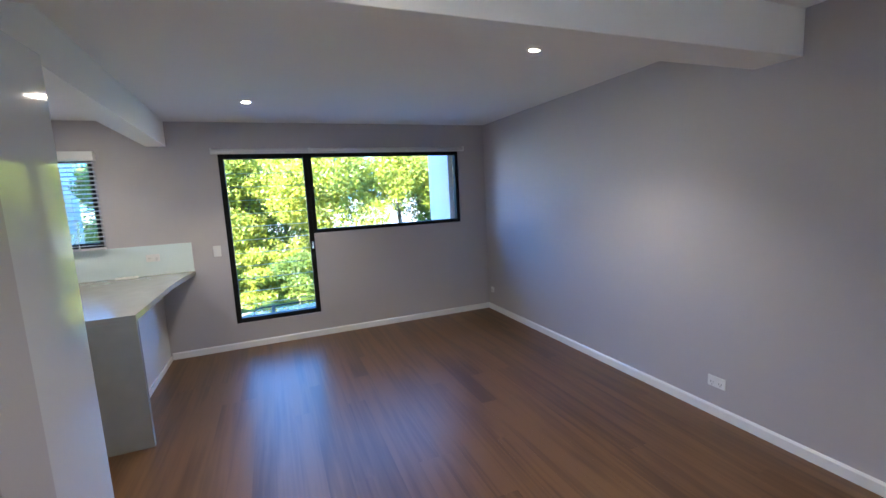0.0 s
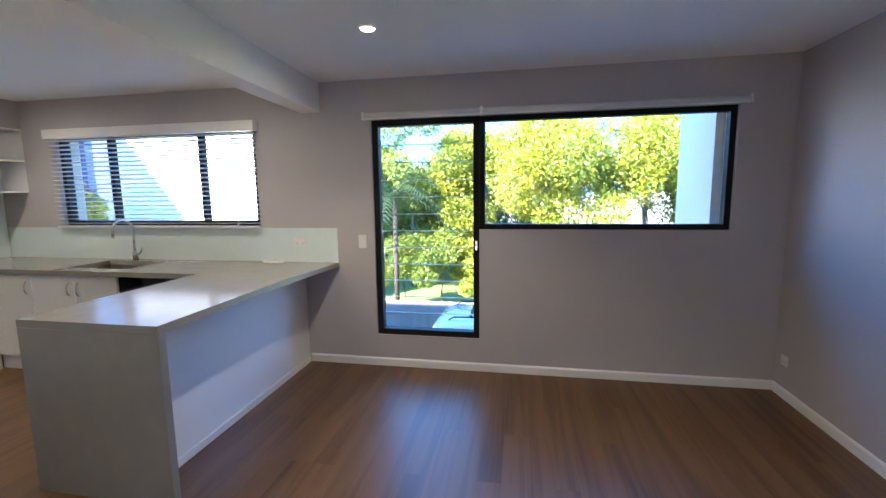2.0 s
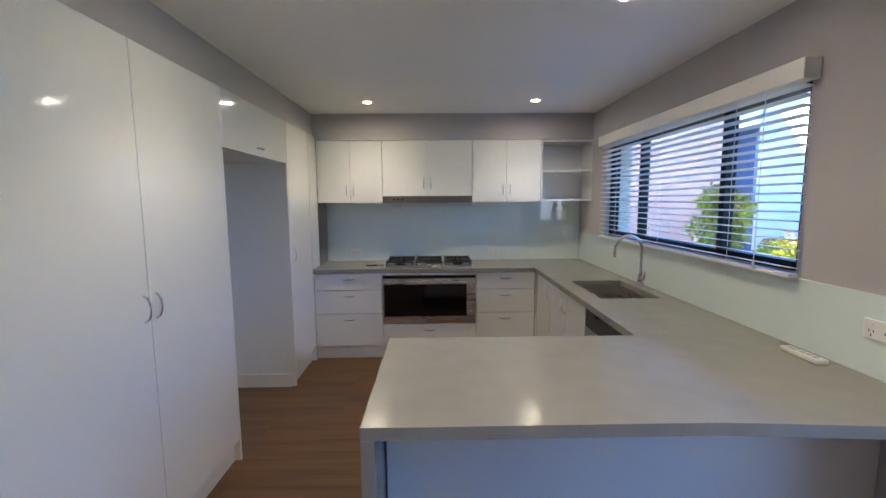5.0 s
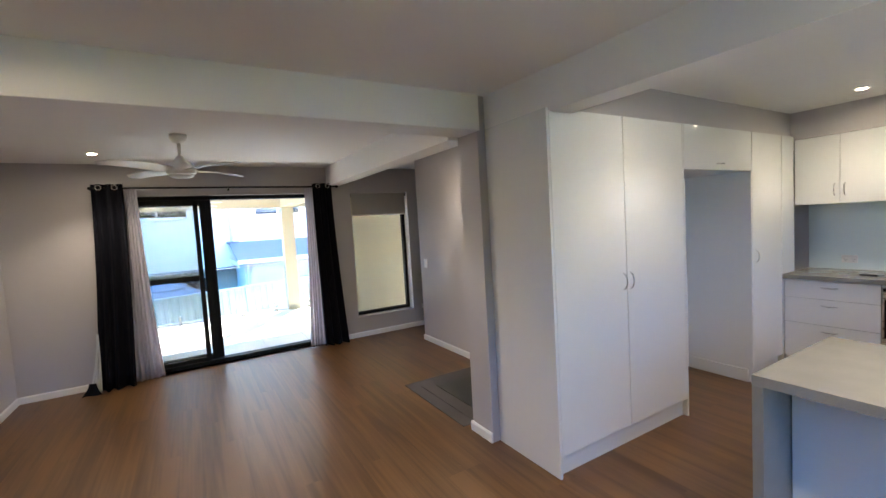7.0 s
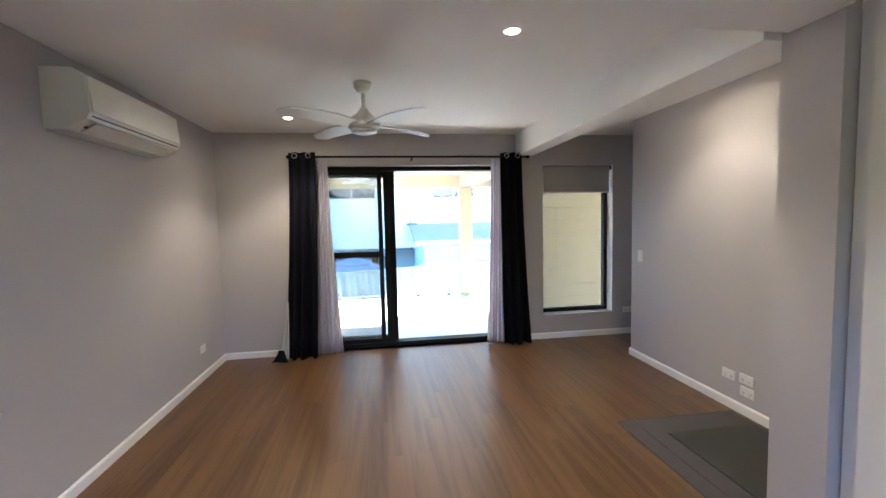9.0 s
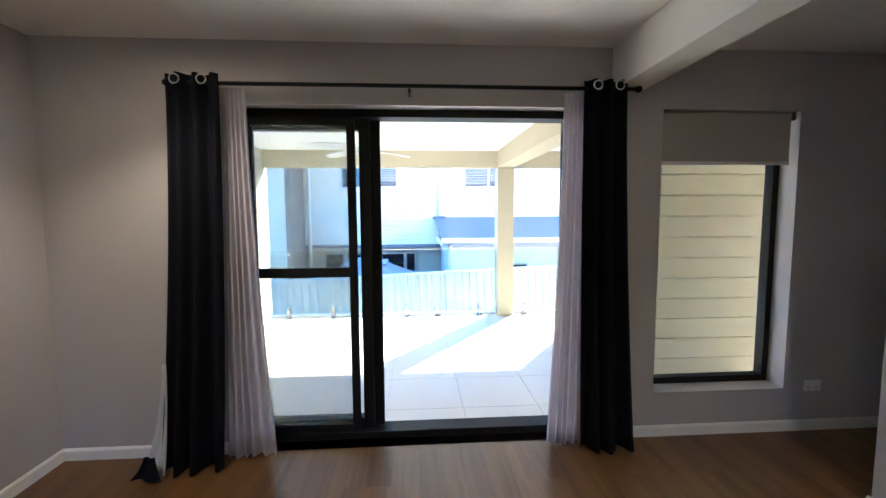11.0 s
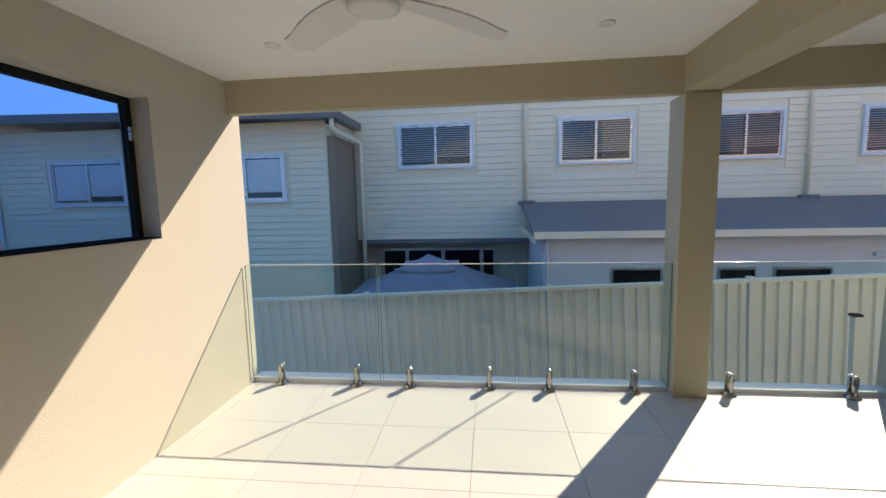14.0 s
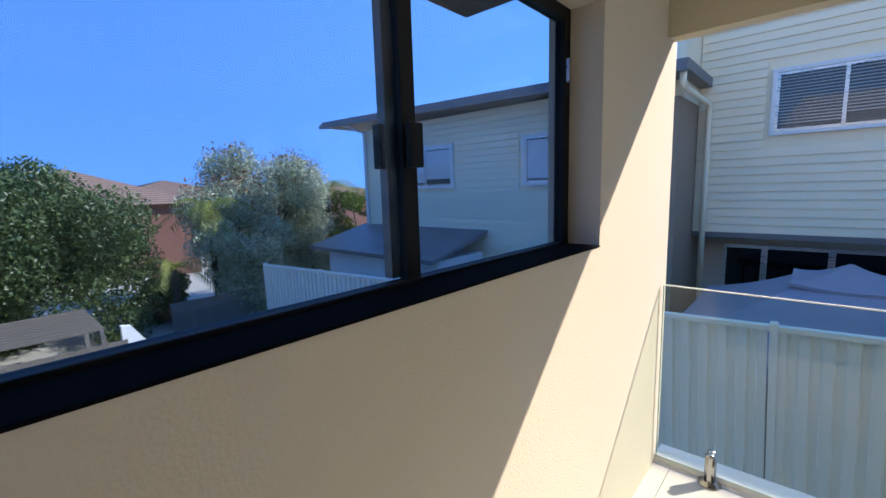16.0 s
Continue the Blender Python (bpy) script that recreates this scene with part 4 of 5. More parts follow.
bx("inner_panel", (3.40, 4.17, 3.72, 4.58, 0.0061, 0.011), M_RUG, rug, 0.002)
m2 = empty("door_mat", "dark ribbed rubber mat lying on carpet mat", "mat")
bx("base", (3.52, 4.14, 3.78, 4.47, 0.0112, 0.018), M_MAT, m2, 0.002)

# balustrade
M_SPIG = surf("satin_steel_spigot", (0.42, 0.41, 0.40), 0.25, 1.0, var=0.08, scale=12, fine=80, bump=0.02)
rail = empty("glass_balustrade", "frameless green-tinted glass balustrade on steel spigots", "balustrade")
GY, GT = 10.44, 0.895
gaps = [-0.03, 1.085, 2.165, 3.275, 3.545, 4.825]
for a, b in ((gaps[0], gaps[1] - 0.02), (gaps[1] + 0.0, gaps[2] - 0.02), (gaps[2], gaps[3]), (gaps[4], gaps[5])):
    p = bx("glass_panel", (a, b, GY, GY + 0.012, DECK + 0.045, GT), M_BGLASS, rail)
    bx("edge", (a, b, GY - 0.0005, GY + 0.0125, GT, GT + 0.006), M_TOPEDGE, p, 0.0015, "polished glass top edge with highlight painted white")
    for e in (a, b):
        bx("edge", (e - 0.0007, e + 0.0007, GY - 0.0005, GY + 0.0125, DECK + 0.045, GT), M_EDGE, p)
for x in (0.222, 0.867, 1.304, 1.939, 2.40, 3.03, 3.71, 4.545):
    s = empty("spigot", "", "")
    s.parent = rail
    for nm, y0 in (("clamp_front", GY - 0.012), ("clamp_back", GY + 0.025)):
        cl = bmn()
        for dx in (-0.012, 0.012):
            cyl(cl, (x + dx, y0, DECK + 0.02), (x + dx, y0, DECK + 0.165), 0.011, seg=12)
        box(cl, x - 0.012, x + 0.012, y0 - 0.0105, y0 + 0.0105, DECK + 0.02, DECK + 0.158)
        lathe(cl, (x, y0, DECK + 0.155), [(0.022, 0), (0.021, 0.006), (0.015, 0.014), (0.004, 0.018)], 14)
        part(nm, cl, M_SPIG, s)
    part("foot", lathe(bmn(), (x, GY + 0.006, DECK), [(0.052, 0.0), (0.052, 0.008), (0.03, 0.02), (0.03, 0.03)], 24), M_SPIG, s)
for x, y in ((4.04, 9.25),):
    v = empty("ceiling_vent", "square grey exhaust vent in balcony ceiling", "vent")
    bx("frame", (x - 0.09, x + 0.09, y - 0.08, y + 0.08, BCEIL - 0.012, BCEIL - 0.001), M_PLASTIC, v, 0.003)
    for i in range(6):
        bx("slat", (x - 0.075, x + 0.075, y - 0.062 + i * 0.021, y - 0.051 + i * 0.021, BCEIL - 0.018, BCEIL - 0.0125), M_STEEL, v)
for x, y in ((0.68, 9.75), (2.6, 9.75), (3.95, 8.7)):
    downlight(x, y, BCEIL, False)

# ---- outside ----
M_GROUND = surf("yard_soil_and_paving", (0.40, 0.36, 0.29), 0.95, var=0.25, scale=0.4, fine=12, bump=0.3, dist=0.05)
M_LAWN = surf("mown_lawn", (0.13, 0.19, 0.045), 0.95, var=0.3, scale=0.8, fine=60, bump=0.5, dist=0.03)
M_BARK = surf("grey_bark", (0.16, 0.13, 0.10), 0.9, var=0.25, scale=6, fine=60, bump=0.5, dist=0.02)
M_DARKBARK = surf("dark_fibrous_bark", (0.05, 0.038, 0.028), 0.95, var=0.25, scale=6, fine=60, bump=0.5, dist=0.02)
M_TIMBER = surf("weathered_paling", (0.17, 0.15, 0.135), 0.9, var=0.2, scale=3, fine=50, bump=0.3, per_object=0.5, stretch=(1, 1, 0.1))
M_PALEWOOD = surf("sunbleached_paling", (0.16, 0.135, 0.11), 0.9, var=0.2, scale=3, fine=50, bump=0.3, per_object=0.5)
M_ROOFT = surf("terracotta_roof_tile", (0.27, 0.165, 0.115), 0.8, var=0.2, scale=2, fine=20, bump=0.2, per_object=0.4)
M_BRICK = surf("red_brick_wall", (0.20, 0.082, 0.055), 0.9, var=0.2, scale=4, fine=30, bump=0.3)
M_PINK = surf("salmon_brick_wall", (0.55, 0.34, 0.28), 0.85, var=0.12, scale=4, fine=30, bump=0.2)
M_STUCCO = surf("white_house_wall", (0.78, 0.77, 0.75), 0.8, var=0.04, scale=1, fine=30, bump=0.1)
M_BLUEW = surf("blue_house_wall", (0.16, 0.27, 0.5), 0.7, var=0.06, scale=1, fine=30, bump=0.1)
M_CARP = surf("white_car_paint", (0.46, 0.47, 0.48), 0.15, var=0.02, scale=3, fine=50, bump=0.0, coat=0.8)
M_TYRE = surf("black_rubber", (0.02, 0.02, 0.02), 0.8, var=0.1, scale=8, fine=60, bump=0.1)
M_RED = surf("red_lamp_lens", (0.5, 0.015, 0.01), 0.15, var=0.1, scale=8, fine=40, bump=0.0, coat=0.5)
M_CARGL = surf("tinted_car_glass", (0.012, 0.014, 0.016), 0.05, var=0.1, scale=3, fine=10, bump=0.0, coat=0.5)
L_SUN = leaf_mat("sunlit_yellow_green_leaves", (0.075, 0.125, 0.018), (0.36, 0.36, 0.03), 0.5)
L_GREEN = leaf_mat("mid_green_leaves", (0.045, 0.095, 0.02), (0.22, 0.27, 0.04), 0.6)
L_DARK = leaf_mat("dark_green_leaves", (0.028, 0.06, 0.02), (0.14, 0.205, 0.07), 0.7)
# darker leaf copy with the palm's shade put into its colour
L_DEEP = leaf_mat("fronds_darkened_for_shade", (0.010, 0.024, 0.009), (0.045, 0.075, 0.022), 0.7)
L_GREY = leaf_mat("grey_green_leaves", (0.19, 0.24, 0.12), (0.62, 0.66, 0.45), 0.7)
L_RUST = leaf_mat("rusty_new_leaves", (0.10, 0.08, 0.03), (0.34, 0.13, 0.06), 0.8)
L_PALM = leaf_mat("palm_fronds", (0.06, 0.10, 0.02), (0.34, 0.36, 0.08), 0.8)

def ground_z(x, y):
    s = max(0.0, min(1.0, (y + 1.0) / 9.0))
    return -2.75 + 0.75 * s * s * (3 - 2 * s) + (0.045 * max(-14, min(6, x)) if y > 11 else 0.0)

bm = bmn()
gx = [-1500, -400, -120, -60] + [-40 + 3 * i for i in range(27)] + [60, 120, 400, 1500]
gy = [-1500, -400, -120, -60] + [-40 + 3 * i for i in range(30)] + [70, 120, 400, 1500]
grid = [[bm.verts.new((x, y, ground_z(x, y))) for x in gx] for y in gy]
for r, s in zip(grid, grid[1:]):
    for i in range(len(gx) - 1):
        bm.faces.new((r[i], r[i + 1], s[i + 1], s[i])).smooth = True
tagged(part("ground", bm, M_GROUND), "bare earth and paving around the houses", kind="structure")
M_ASPH = surf("dark_asphalt_drive", (0.055, 0.054, 0.053), 0.9, var=0.2, scale=2, fine=90, bump=0.4, dist=0.01)
tagged(bx("driveway", (-30, 30, -7.55, -0.23, -2.95, -2.69), M_ASPH), "dark asphalt driveway beside the house", kind="structure")
tagged(bx("lawn", (-14, 22, -26, -8.0, -2.85, -2.70), M_LAWN), "mown green lawn beyond the fence", kind="structure")


def leaf_mesh(name, centres, radii, n, size, seed, squash=0.85):
    """Many small leaves scattered over lumpy clumps, densest near their skins."""
    rg = np.random.default_rng(seed)
    centres, radii = np.array(centres), np.array(radii)
    pick = rg.choice(len(radii), n, p=radii ** 2 / (radii ** 2).sum())
    d = rg.normal(size=(n, 3))
    d /= np.linalg.norm(d, axis=1)[:, None]
    r = radii[pick] * rg.uniform(0.55, 1.08, n)
    p = centres[pick] + d * r[:, None] * np.array((1, 1, squash))
    a = rg.normal(size=(n, 3)) + d * 0.3
    a /= np.linalg.norm(a, axis=1)[:, None]
    b = np.cross(a, rg.normal(size=(n, 3)))
    b /= np.linalg.norm(b, axis=1)[:, None]
    s = size * rg.uniform(0.6, 1.4, n)[:, None]
    v = np.stack([p - a * s, p + b * s * 0.45, p + a * s, p - b * s * 0.45], 1).reshape(-1, 3)
    me = bpy.data.meshes.new(name)
    me.from_pydata(v.tolist(), [], np.arange(4 * n).reshape(-1, 4).tolist())
    return me


def tree(x, y, h, r, mat, n, size, seed, label, name="tree", low=0.3, lumps=16, trunk=0.12, top=None):
    """Trunk, limbs and a crown of leaves; h: height of the top above the ground, low: where the crown starts."""
    rd = random.Random(seed)
    z0 = ground_z(x, y) - 0.05
    t = empty(name, label, "tree", at=(0, 0, 0))
    bm = bmn()
    mid = Vector((x + rd.uniform(-.2, .2), y + rd.uniform(-.2, .2), z0 + h * 0.55))
    cyl(bm, (x, y, z0), mid, trunk, trunk * 0.6, 10)
    cs, rs = [], []
    for i in range(lumps):
        a, u = rd.uniform(0, 6.283), rd.uniform(0, 1) ** 0.6
        zz = z0 + h * (low + (0.88 - low) * rd.random())
        rel = (zz - z0) / h
        reach = r * (0.85 if rel < 0.7 else 0.85 * (1 - (rel - 0.7) / 0.3 * 0.75))
        c = Vector((x + math.cos(a) * u * reach, y + math.sin(a) * u * reach, zz))
        cs.append(tuple(c))
        rs.append(r * rd.uniform(0.24, 0.44))
        if i % 2 == 0:
            s = Vector((x, y, z0)).lerp(mid, rd.uniform(0.45, 1))
            tube(bm, [s, s.lerp(c, 0.5) + Vector((0, 0, 0.15)), c], trunk * 0.22, 6)
    part("trunk", bm, M_BARK, t)
    me = leaf_mesh("crown", cs, rs, n, size, seed)
    me.materials.append(mat)
    crown = new("crown", me)
    crown.parent = t
    if top:
        me = leaf_mesh("flower_tips", [(c[0], c[1], c[2] + q * 0.5) for c, q in zip(cs, rs) if c[2] > z0 + h * 0.6], [q * 0.8 for c, q in zip(cs, rs) if c[2] > z0 + h * 0.6], n // 16, size, seed + 1)
        me.materials.append(top)
        new("new_growth", me).parent = t
    return t


def palm(x, y, h, seed, label, fronds=16, length=1.9, mat=None):
    rd = random.Random(seed)
    z0 = ground_z(x, y) - 0.05
    t = empty("palm_tree", label, "palm")
    top = Vector((x, y, z0 + h))
    part("trunk", cyl(bmn(), (x, y, z0), top, 0.09, 0.07, 10), M_DARKBARK, t)
    for k in range(fronds):
        a, lift = rd.uniform(0, 6.283), rd.uniform(0.1, 1.1)
        bm = bmn()
        L, prev = length * rd.uniform(0.8, 1.1), None
        spine = []
        for i in range(9):
            s = i / 8
            out = L * s * math.cos(lift * (1 - s * 0.3))
            spine.append(top + Vector((math.cos(a) * out, math.sin(a) * out, L * (math.sin(lift) * s - 0.75 * s * s))))
        side = Vector((-math.sin(a), math.cos(a), 0))
        for p, q in zip(spine, spine[1:]):
            for e in (-1, 1):
                for f in (0.0, 0.5):
                    b0 = p.lerp(q, f)
                    tip = b0 + side * e * 0.34 * L * 0.5 + (q - p) * 0.9 + Vector((0, 0, -0.12))
                    bm.faces.new([bm.verts.new(b0), bm.verts.new(b0 + (q - p) * 0.22), bm.verts.new(tip)])
        part("frond", bm, mat or L_PALM, t)
    return t


# trees beyond the fence, seen through the louvre and picture windows
for i, (x, y, h, r, m, n, s, low) in enumerate((
        (0.4, -13.2, 7.9, 3.0, L_SUN, 60000, 0.058, 0.15), (-3.0, -14.5, 8.2, 3.2, L_SUN, 60000, 0.06, 0.15), (-6.5, -16, 7.2, 3.0, L_GREEN, 9000, 0.13, 0.2),
        (3.7, -16.0, 7.7, 2.5, L_SUN, 36000, 0.065, 0.15), (6.6, -15.0, 8.6, 2.6, L_GREEN, 36000, 0.065, 0.15),
        (2.0, -19.5, 7.6, 3.4, L_GREEN, 26000, 0.09, 0.15), (5.0, -21, 8.4, 3.6, L_GREEN, 22000, 0.10, 0.15), (9.5, -20, 7.6, 3.0, L_GREEN, 8000, 0.14, 0.2), (-11, -20, 8.0, 4.0, L_GREEN, 8000, 0.16, 0.2))):
    tree(x, y, h, r, m, n, s, 40 + i, "broad leafy tree with sunlit yellow-green crown" if m is L_SUN else "tall leafy green tree beyond timber fence", low=low, lumps=26)
for i, (x, y, h, r) in enumerate(((1.9, -10.6, 2.7, 1.0), (3.3, -10.9, 3.1, 1.05), (4.6, -10.8, 3.2, 1.1), (0.2, -11, 3.0, 1.2), (5.9, -11.2, 2.9, 1.1), (-1.7, -11.4, 2.8, 1.2))):
    tree(x, y, h, r, L_SUN if i % 2 else L_GREEN, 11000, 0.045, 70 + i, "small leafy shrub tree on thin trunks", "shrub", 0.35, 14, 0.03)
palm(5.9, -10.0, 4.3, 9, "palm with drooping fronds coloured dark for shade", 30, 2.1, L_DEEP)


def paling_fence(name, x0, x1, y, top, bot, mat, label, w=0.125, axis="x"):
    f = empty(name, label, "fence")
    n = int(abs(x1 - x0) / w)
    bm = bmn()
    d = (w - 0.003)
    if axis == "x":
        box(bm, 0, d, -0.009, 0.009, 0, top - bot)
    else:
        box(bm, -0.009, 0.009, 0, d, 0, top - bot)
    bmesh.ops.recalc_face_normals(bm, faces=bm.faces[:])
    me = bpy.data.meshes.new("paling")
    bm.to_mesh(me)
    bm.free()
    me.materials.append(mat)
    rd = random.Random(int(abs(x0 * 7 + y)))
    for i in range(n):
        ob = new("paling", me)
        u = x0 + i * w
        ob.location = (u, y + rd.uniform(-.004, .004), bot + rd.uniform(-.012, .012)) if axis == "x" else (y + rd.uniform(-.004, .004), u, bot + rd.uniform(-.012, .012))
        ob.parent = f
    for z in (bot + 0.35, top - 0.3):
        bx("fence_rail", (x0, x1, y + 0.012, y + 0.05, z, z + 0.07) if axis == "x" else (y + 0.012, y + 0.05, x0, x1, z, z + 0.07), mat, f)
    return f


paling_fence("timber_fence", -6, 9.5, -7.6, -1.42, -2.75, M_TIMBER, "dark weathered timber paling fence along the drive")


# parked car with roof racks
def car(x, y, z, turn):
    c = empty("parked_car", "white wagon with roof racks parked by timber fence", "car")
    def loft(sections, name, mat, parent=c, label=""):
        bm = bmn()
        rings = []
        for sx, pts in sections:
            full = [(sx, py, pz) for py, pz in pts] + [(sx, -py, pz) for py, pz in pts[::-1]]
            rings.append([bm.verts.new(p) for p in full])
        for r, s in zip(rings, rings[1:]):
            for i in range(len(r)):
                bm.faces.new((r[i], r[(i + 1) % len(r)], s[(i + 1) % len(r)], s[i])).smooth = True
        bm.faces.new(rings[0][::-1])
        bm.faces.new(rings[-1])
        return part(name, bm, mat, parent, label)
    low = lambda w, b, t: [(w * 0.9, b), (w, b + 0.12), (w * 1.01, (b + t) / 2), (w * 0.97, t - 0.04), (w * 0.9, t)]
    loft([(-2.3, low(0.8, 0.45, 0.8)), (-2.22, low(0.88, 0.35, 1.0)), (-1.9, low(0.92, 0.28, 1.06)), (0.6, low(0.93, 0.25, 1.04)), (1.3, low(0.92, 0.26, 1.0)), (2.0, low(0.88, 0.3, 0.88)), (2.3, low(0.75, 0.4, 0.7))], "body", M_CARP)
    cab = lambda w, t: [(w, 1.0), (w * 0.97, 1.15), (w * 0.86, t - 0.08), (w * 0.75, t)]
    loft([(-2.18, cab(0.80, 1.10)), (-1.95, cab(0.86, 1.55)), (-1.7, cab(0.87, 1.66)), (-0.4, cab(0.88, 1.70)), (0.35, cab(0.88, 1.64)), (1.15, cab(0.84, 1.08))], "cabin", M_CARP)
    for sgn in (-1, 1):
        bm = bmn()
        prism(bm, [(-1.75, 1.12), (0.55, 1.12), (0.2, 1.5), (-1.6, 1.52)], "y", sgn * 0.80, sgn * 0.872)
        part("side_window", bm, M_CARGL, c)
        part("roof_rail", tube(bmn(), [(-1.65, sgn * 0.62, 1.66), (-1.55, sgn * 0.62, 1.73), (-0.4, sgn * 0.62, 1.76), (0.2, sgn * 0.62, 1.71), (0.3, sgn * 0.62, 1.64)], 0.018), M_BLACK, c)
        bx("tail_lamp", (-2.26, -2.02, sgn * 0.70 - 0.16 + (0.04 if sgn > 0 else -0.04), sgn * 0.70 + 0.16 + (0.04 if sgn > 0 else -0.04), 0.86, 1.04), M_RED, c, 0.02)
        bx("mirror", (0.62, 0.80, sgn * 0.93 - 0.07, sgn * 0.93 + 0.07, 1.02, 1.16), M_CARP, c, 0.03)
        for wx in (-1.4, 1.4):
            w = part("wheel", cyl(bmn(), (wx, sgn * 0.68, 0.34), (wx, sgn * 0.9, 0.34), 0.34, seg=24), M_TYRE, c)
            part("rim", cyl(bmn(), (wx, sgn * 0.88, 0.34), (wx, sgn * 0.915, 0.34), 0.22, seg=20), M_STEEL, w)
    bm = bmn()
    v = [bm.verts.new(p) for p in ((-2.19, -0.66, 1.12), (-2.19, 0.66, 1.12), (-1.97, 0.62, 1.5), (-1.97, -0.62, 1.5), (-2.15, -0.66, 1.10), (-2.15, 0.66, 1.10), (-1.93, 0.62, 1.5), (-1.93, -0.62, 1.5))]
    for q in ((0, 1, 2, 3), (4, 5, 6, 7), (0, 1, 5, 4), (2, 3, 7, 6), (0, 3, 7, 4), (1, 2, 6, 5)):
        bm.faces.new([v[i] for i in q])
    part("rear_window", bm, M_CARGL, c)
    for xx in (-1.2, -0.1):
        bx("cross_bar", (xx - 0.03, xx + 0.03, -0.64, 0.64, 1.755, 1.785), M_BLACK, c, 0.01)
    bx("rear_bumper", (-2.34, -2.2, -0.85, 0.85, 0.38, 0.6), M_CARP, c, 0.04)
    c.matrix_world = pose(x, y, z, 0, 0, turn)
    return c


car(1.6, -5.3, -2.69, 180)

# houses seen through the kitchen window
def plain_house(name, b, wallmat, roofmat, label, over=0.4, rise=1.5, courses=1):
    h = empty(name, label, "house")
    x0, x1, y0, y1, z0, z1 = b
    bx("wall", b, wallmat, h)
    bm = bmn()
    a = [bm.verts.new(p) for p in ((x0 - over, y0 - over, z1 + 0.002), (x1 + over, y0 - over, z1 + 0.002), (x1 + over, y1 + over, z1 + 0.002), (x0 - over, y1 + over, z1 + 0.002))]
    lx, ly = x1 - x0, y1 - y0
    k = min(lx, ly) / 2
    if lx > ly:
        ends = [Vector((x0 + k, (y0 + y1) / 2, z1 + rise)), Vector((x1 - k, (y0 + y1) / 2, z1 + rise))]
        tips = [ends[0], ends[1], ends[1], ends[0]]
    else:
        ends = [Vector(((x0 + x1) / 2, y0 + k, z1 + rise)), Vector(((x0 + x1) / 2, y1 - k, z1 + rise))]
        tips = [ends[0], ends[0], ends[1], ends[1]]
    eaves = [v.co.copy() for v in a]
    below = a
    for c in range(courses):
        # each course of tiles laps over the one under it
        low = [bm.verts.new(p.lerp(q, c / courses) + Vector((0, 0, 0.045))) for p, q in zip(eaves, tips)]
        top = [bm.verts.new(p.lerp(q, (c + 0.999) / courses)) for p, q in zip(eaves, tips)]
        for r, t in ((below, low), (low, top)):
            for i in range(4):
                bm.faces.new((r[i], r[(i + 1) % 4], t[(i + 1) % 4], t[i]))
        below = top
    bm.faces.new(below)
    bm.faces.new(a[::-1])
    part("roof", bm, roofmat, h)
    return h


plain_house("brick_house", (17.5, 27, -9.2, -2.0, -3.2, 5.5), M_PINK, M_ROOFT, "two-storey salmon brick house beside kitchen window", rise=1.6, courses=18)
plain_house("blue_house", (19.0, 27, -17, -11.0, -3.2, 4.2), M_BLUEW, M_ROOFM, "blue painted weatherboard house further off", rise=1.2)
plain_house("white_house", (9.8, 17, -16.5, -9.6, -3.2, 4.8), M_STUCCO, M_ROOFM, "bright white rendered house in full sun", rise=1.4)
tree(15.2, -6.9, 5.0, 1.3, L_SUN, 4000, 0.09, 91, "garden shrub with red and yellow-green leaves", "shrub", 0.35, 14, 0.05, top=L_RUST)
tree(13.0, -7.6, 3.5, 1.0, L_SUN, 3000, 0.08, 92, "rounded garden shrub with red new leaves", "shrub", 0.35, 12, 0.05, top=L_RUST)

# ---- neighbours over the balcony ----
FY, LY = 17.4, 16.0
nb = empty("townhouse", "cream weatherboard two-storey townhouse row", "house")
bx("wall", (-1.30, 24, FY + 0.03, 26, 0.46, 6.0), M_BOARD, nb)
bx("lower_wall", (-1.30, 24, FY + 0.75, 25.9, -2.6, 0.455), M_RENDER, nb, label="rendered ground floor wall set back under the upper storey")
bx("return_wall", (-1.44, -1.30, LY + 0.04, 25, -2.6, 2.80), M_BROWN, nb, label="brown panelled return wall")
bx("return_upper", (-1.44, -1.305, LY + 0.3, 25, 2.80, 4.2), M_BOARD, nb)
bx("roof_edge", (-1.3, 24, FY - 0.45, 26.2, 6.0, 6.2), M_ROOFM, nb)
WINS = [(-0.22, 1.62), (3.54, 5.24), (6.80, 8.36), (9.90, 11.5), (13.5, 15.1)]
def boards(parent, x0, x1, yf, z0, z1, step, cuts, mat=M_BOARD, gap=0.007):
    """Lapped boards, each a piece of its own, split where windows stand."""
    z, cache = z0, {}
    while z < z1 - 0.02:
        spans = [(x0, x1)]
        for a, b, c, d in cuts:
            if c - 0.02 < z + step * 0.5 < d + 0.02:
                spans = [s for p, q in spans for s in (((p, a), (b, q)) if p < a and b < q else ((p, q),)) if s[1] - s[0] > 0.02]
        for p, q in spans:
            key = round(q - p, 4)
            if key not in cache:
                bm = bmn()
                prism(bm, [(-0.03, 0.0), (0.0, 0.0), (0.0, step - gap), (-0.012, step - gap), (-0.03, 0.006)], "x", 0, q - p)
                bmesh.ops.recalc_face_normals(bm, faces=bm.faces[:])
                me = bpy.data.meshes.new("weatherboard")
                bm.to_mesh(me)
                bm.free()
                me.materials.append(mat)
                cache[key] = me
            ob = new("weatherboard", cache[key])
            ob.location = (p, yf, z)
            ob.parent = parent
        z += step


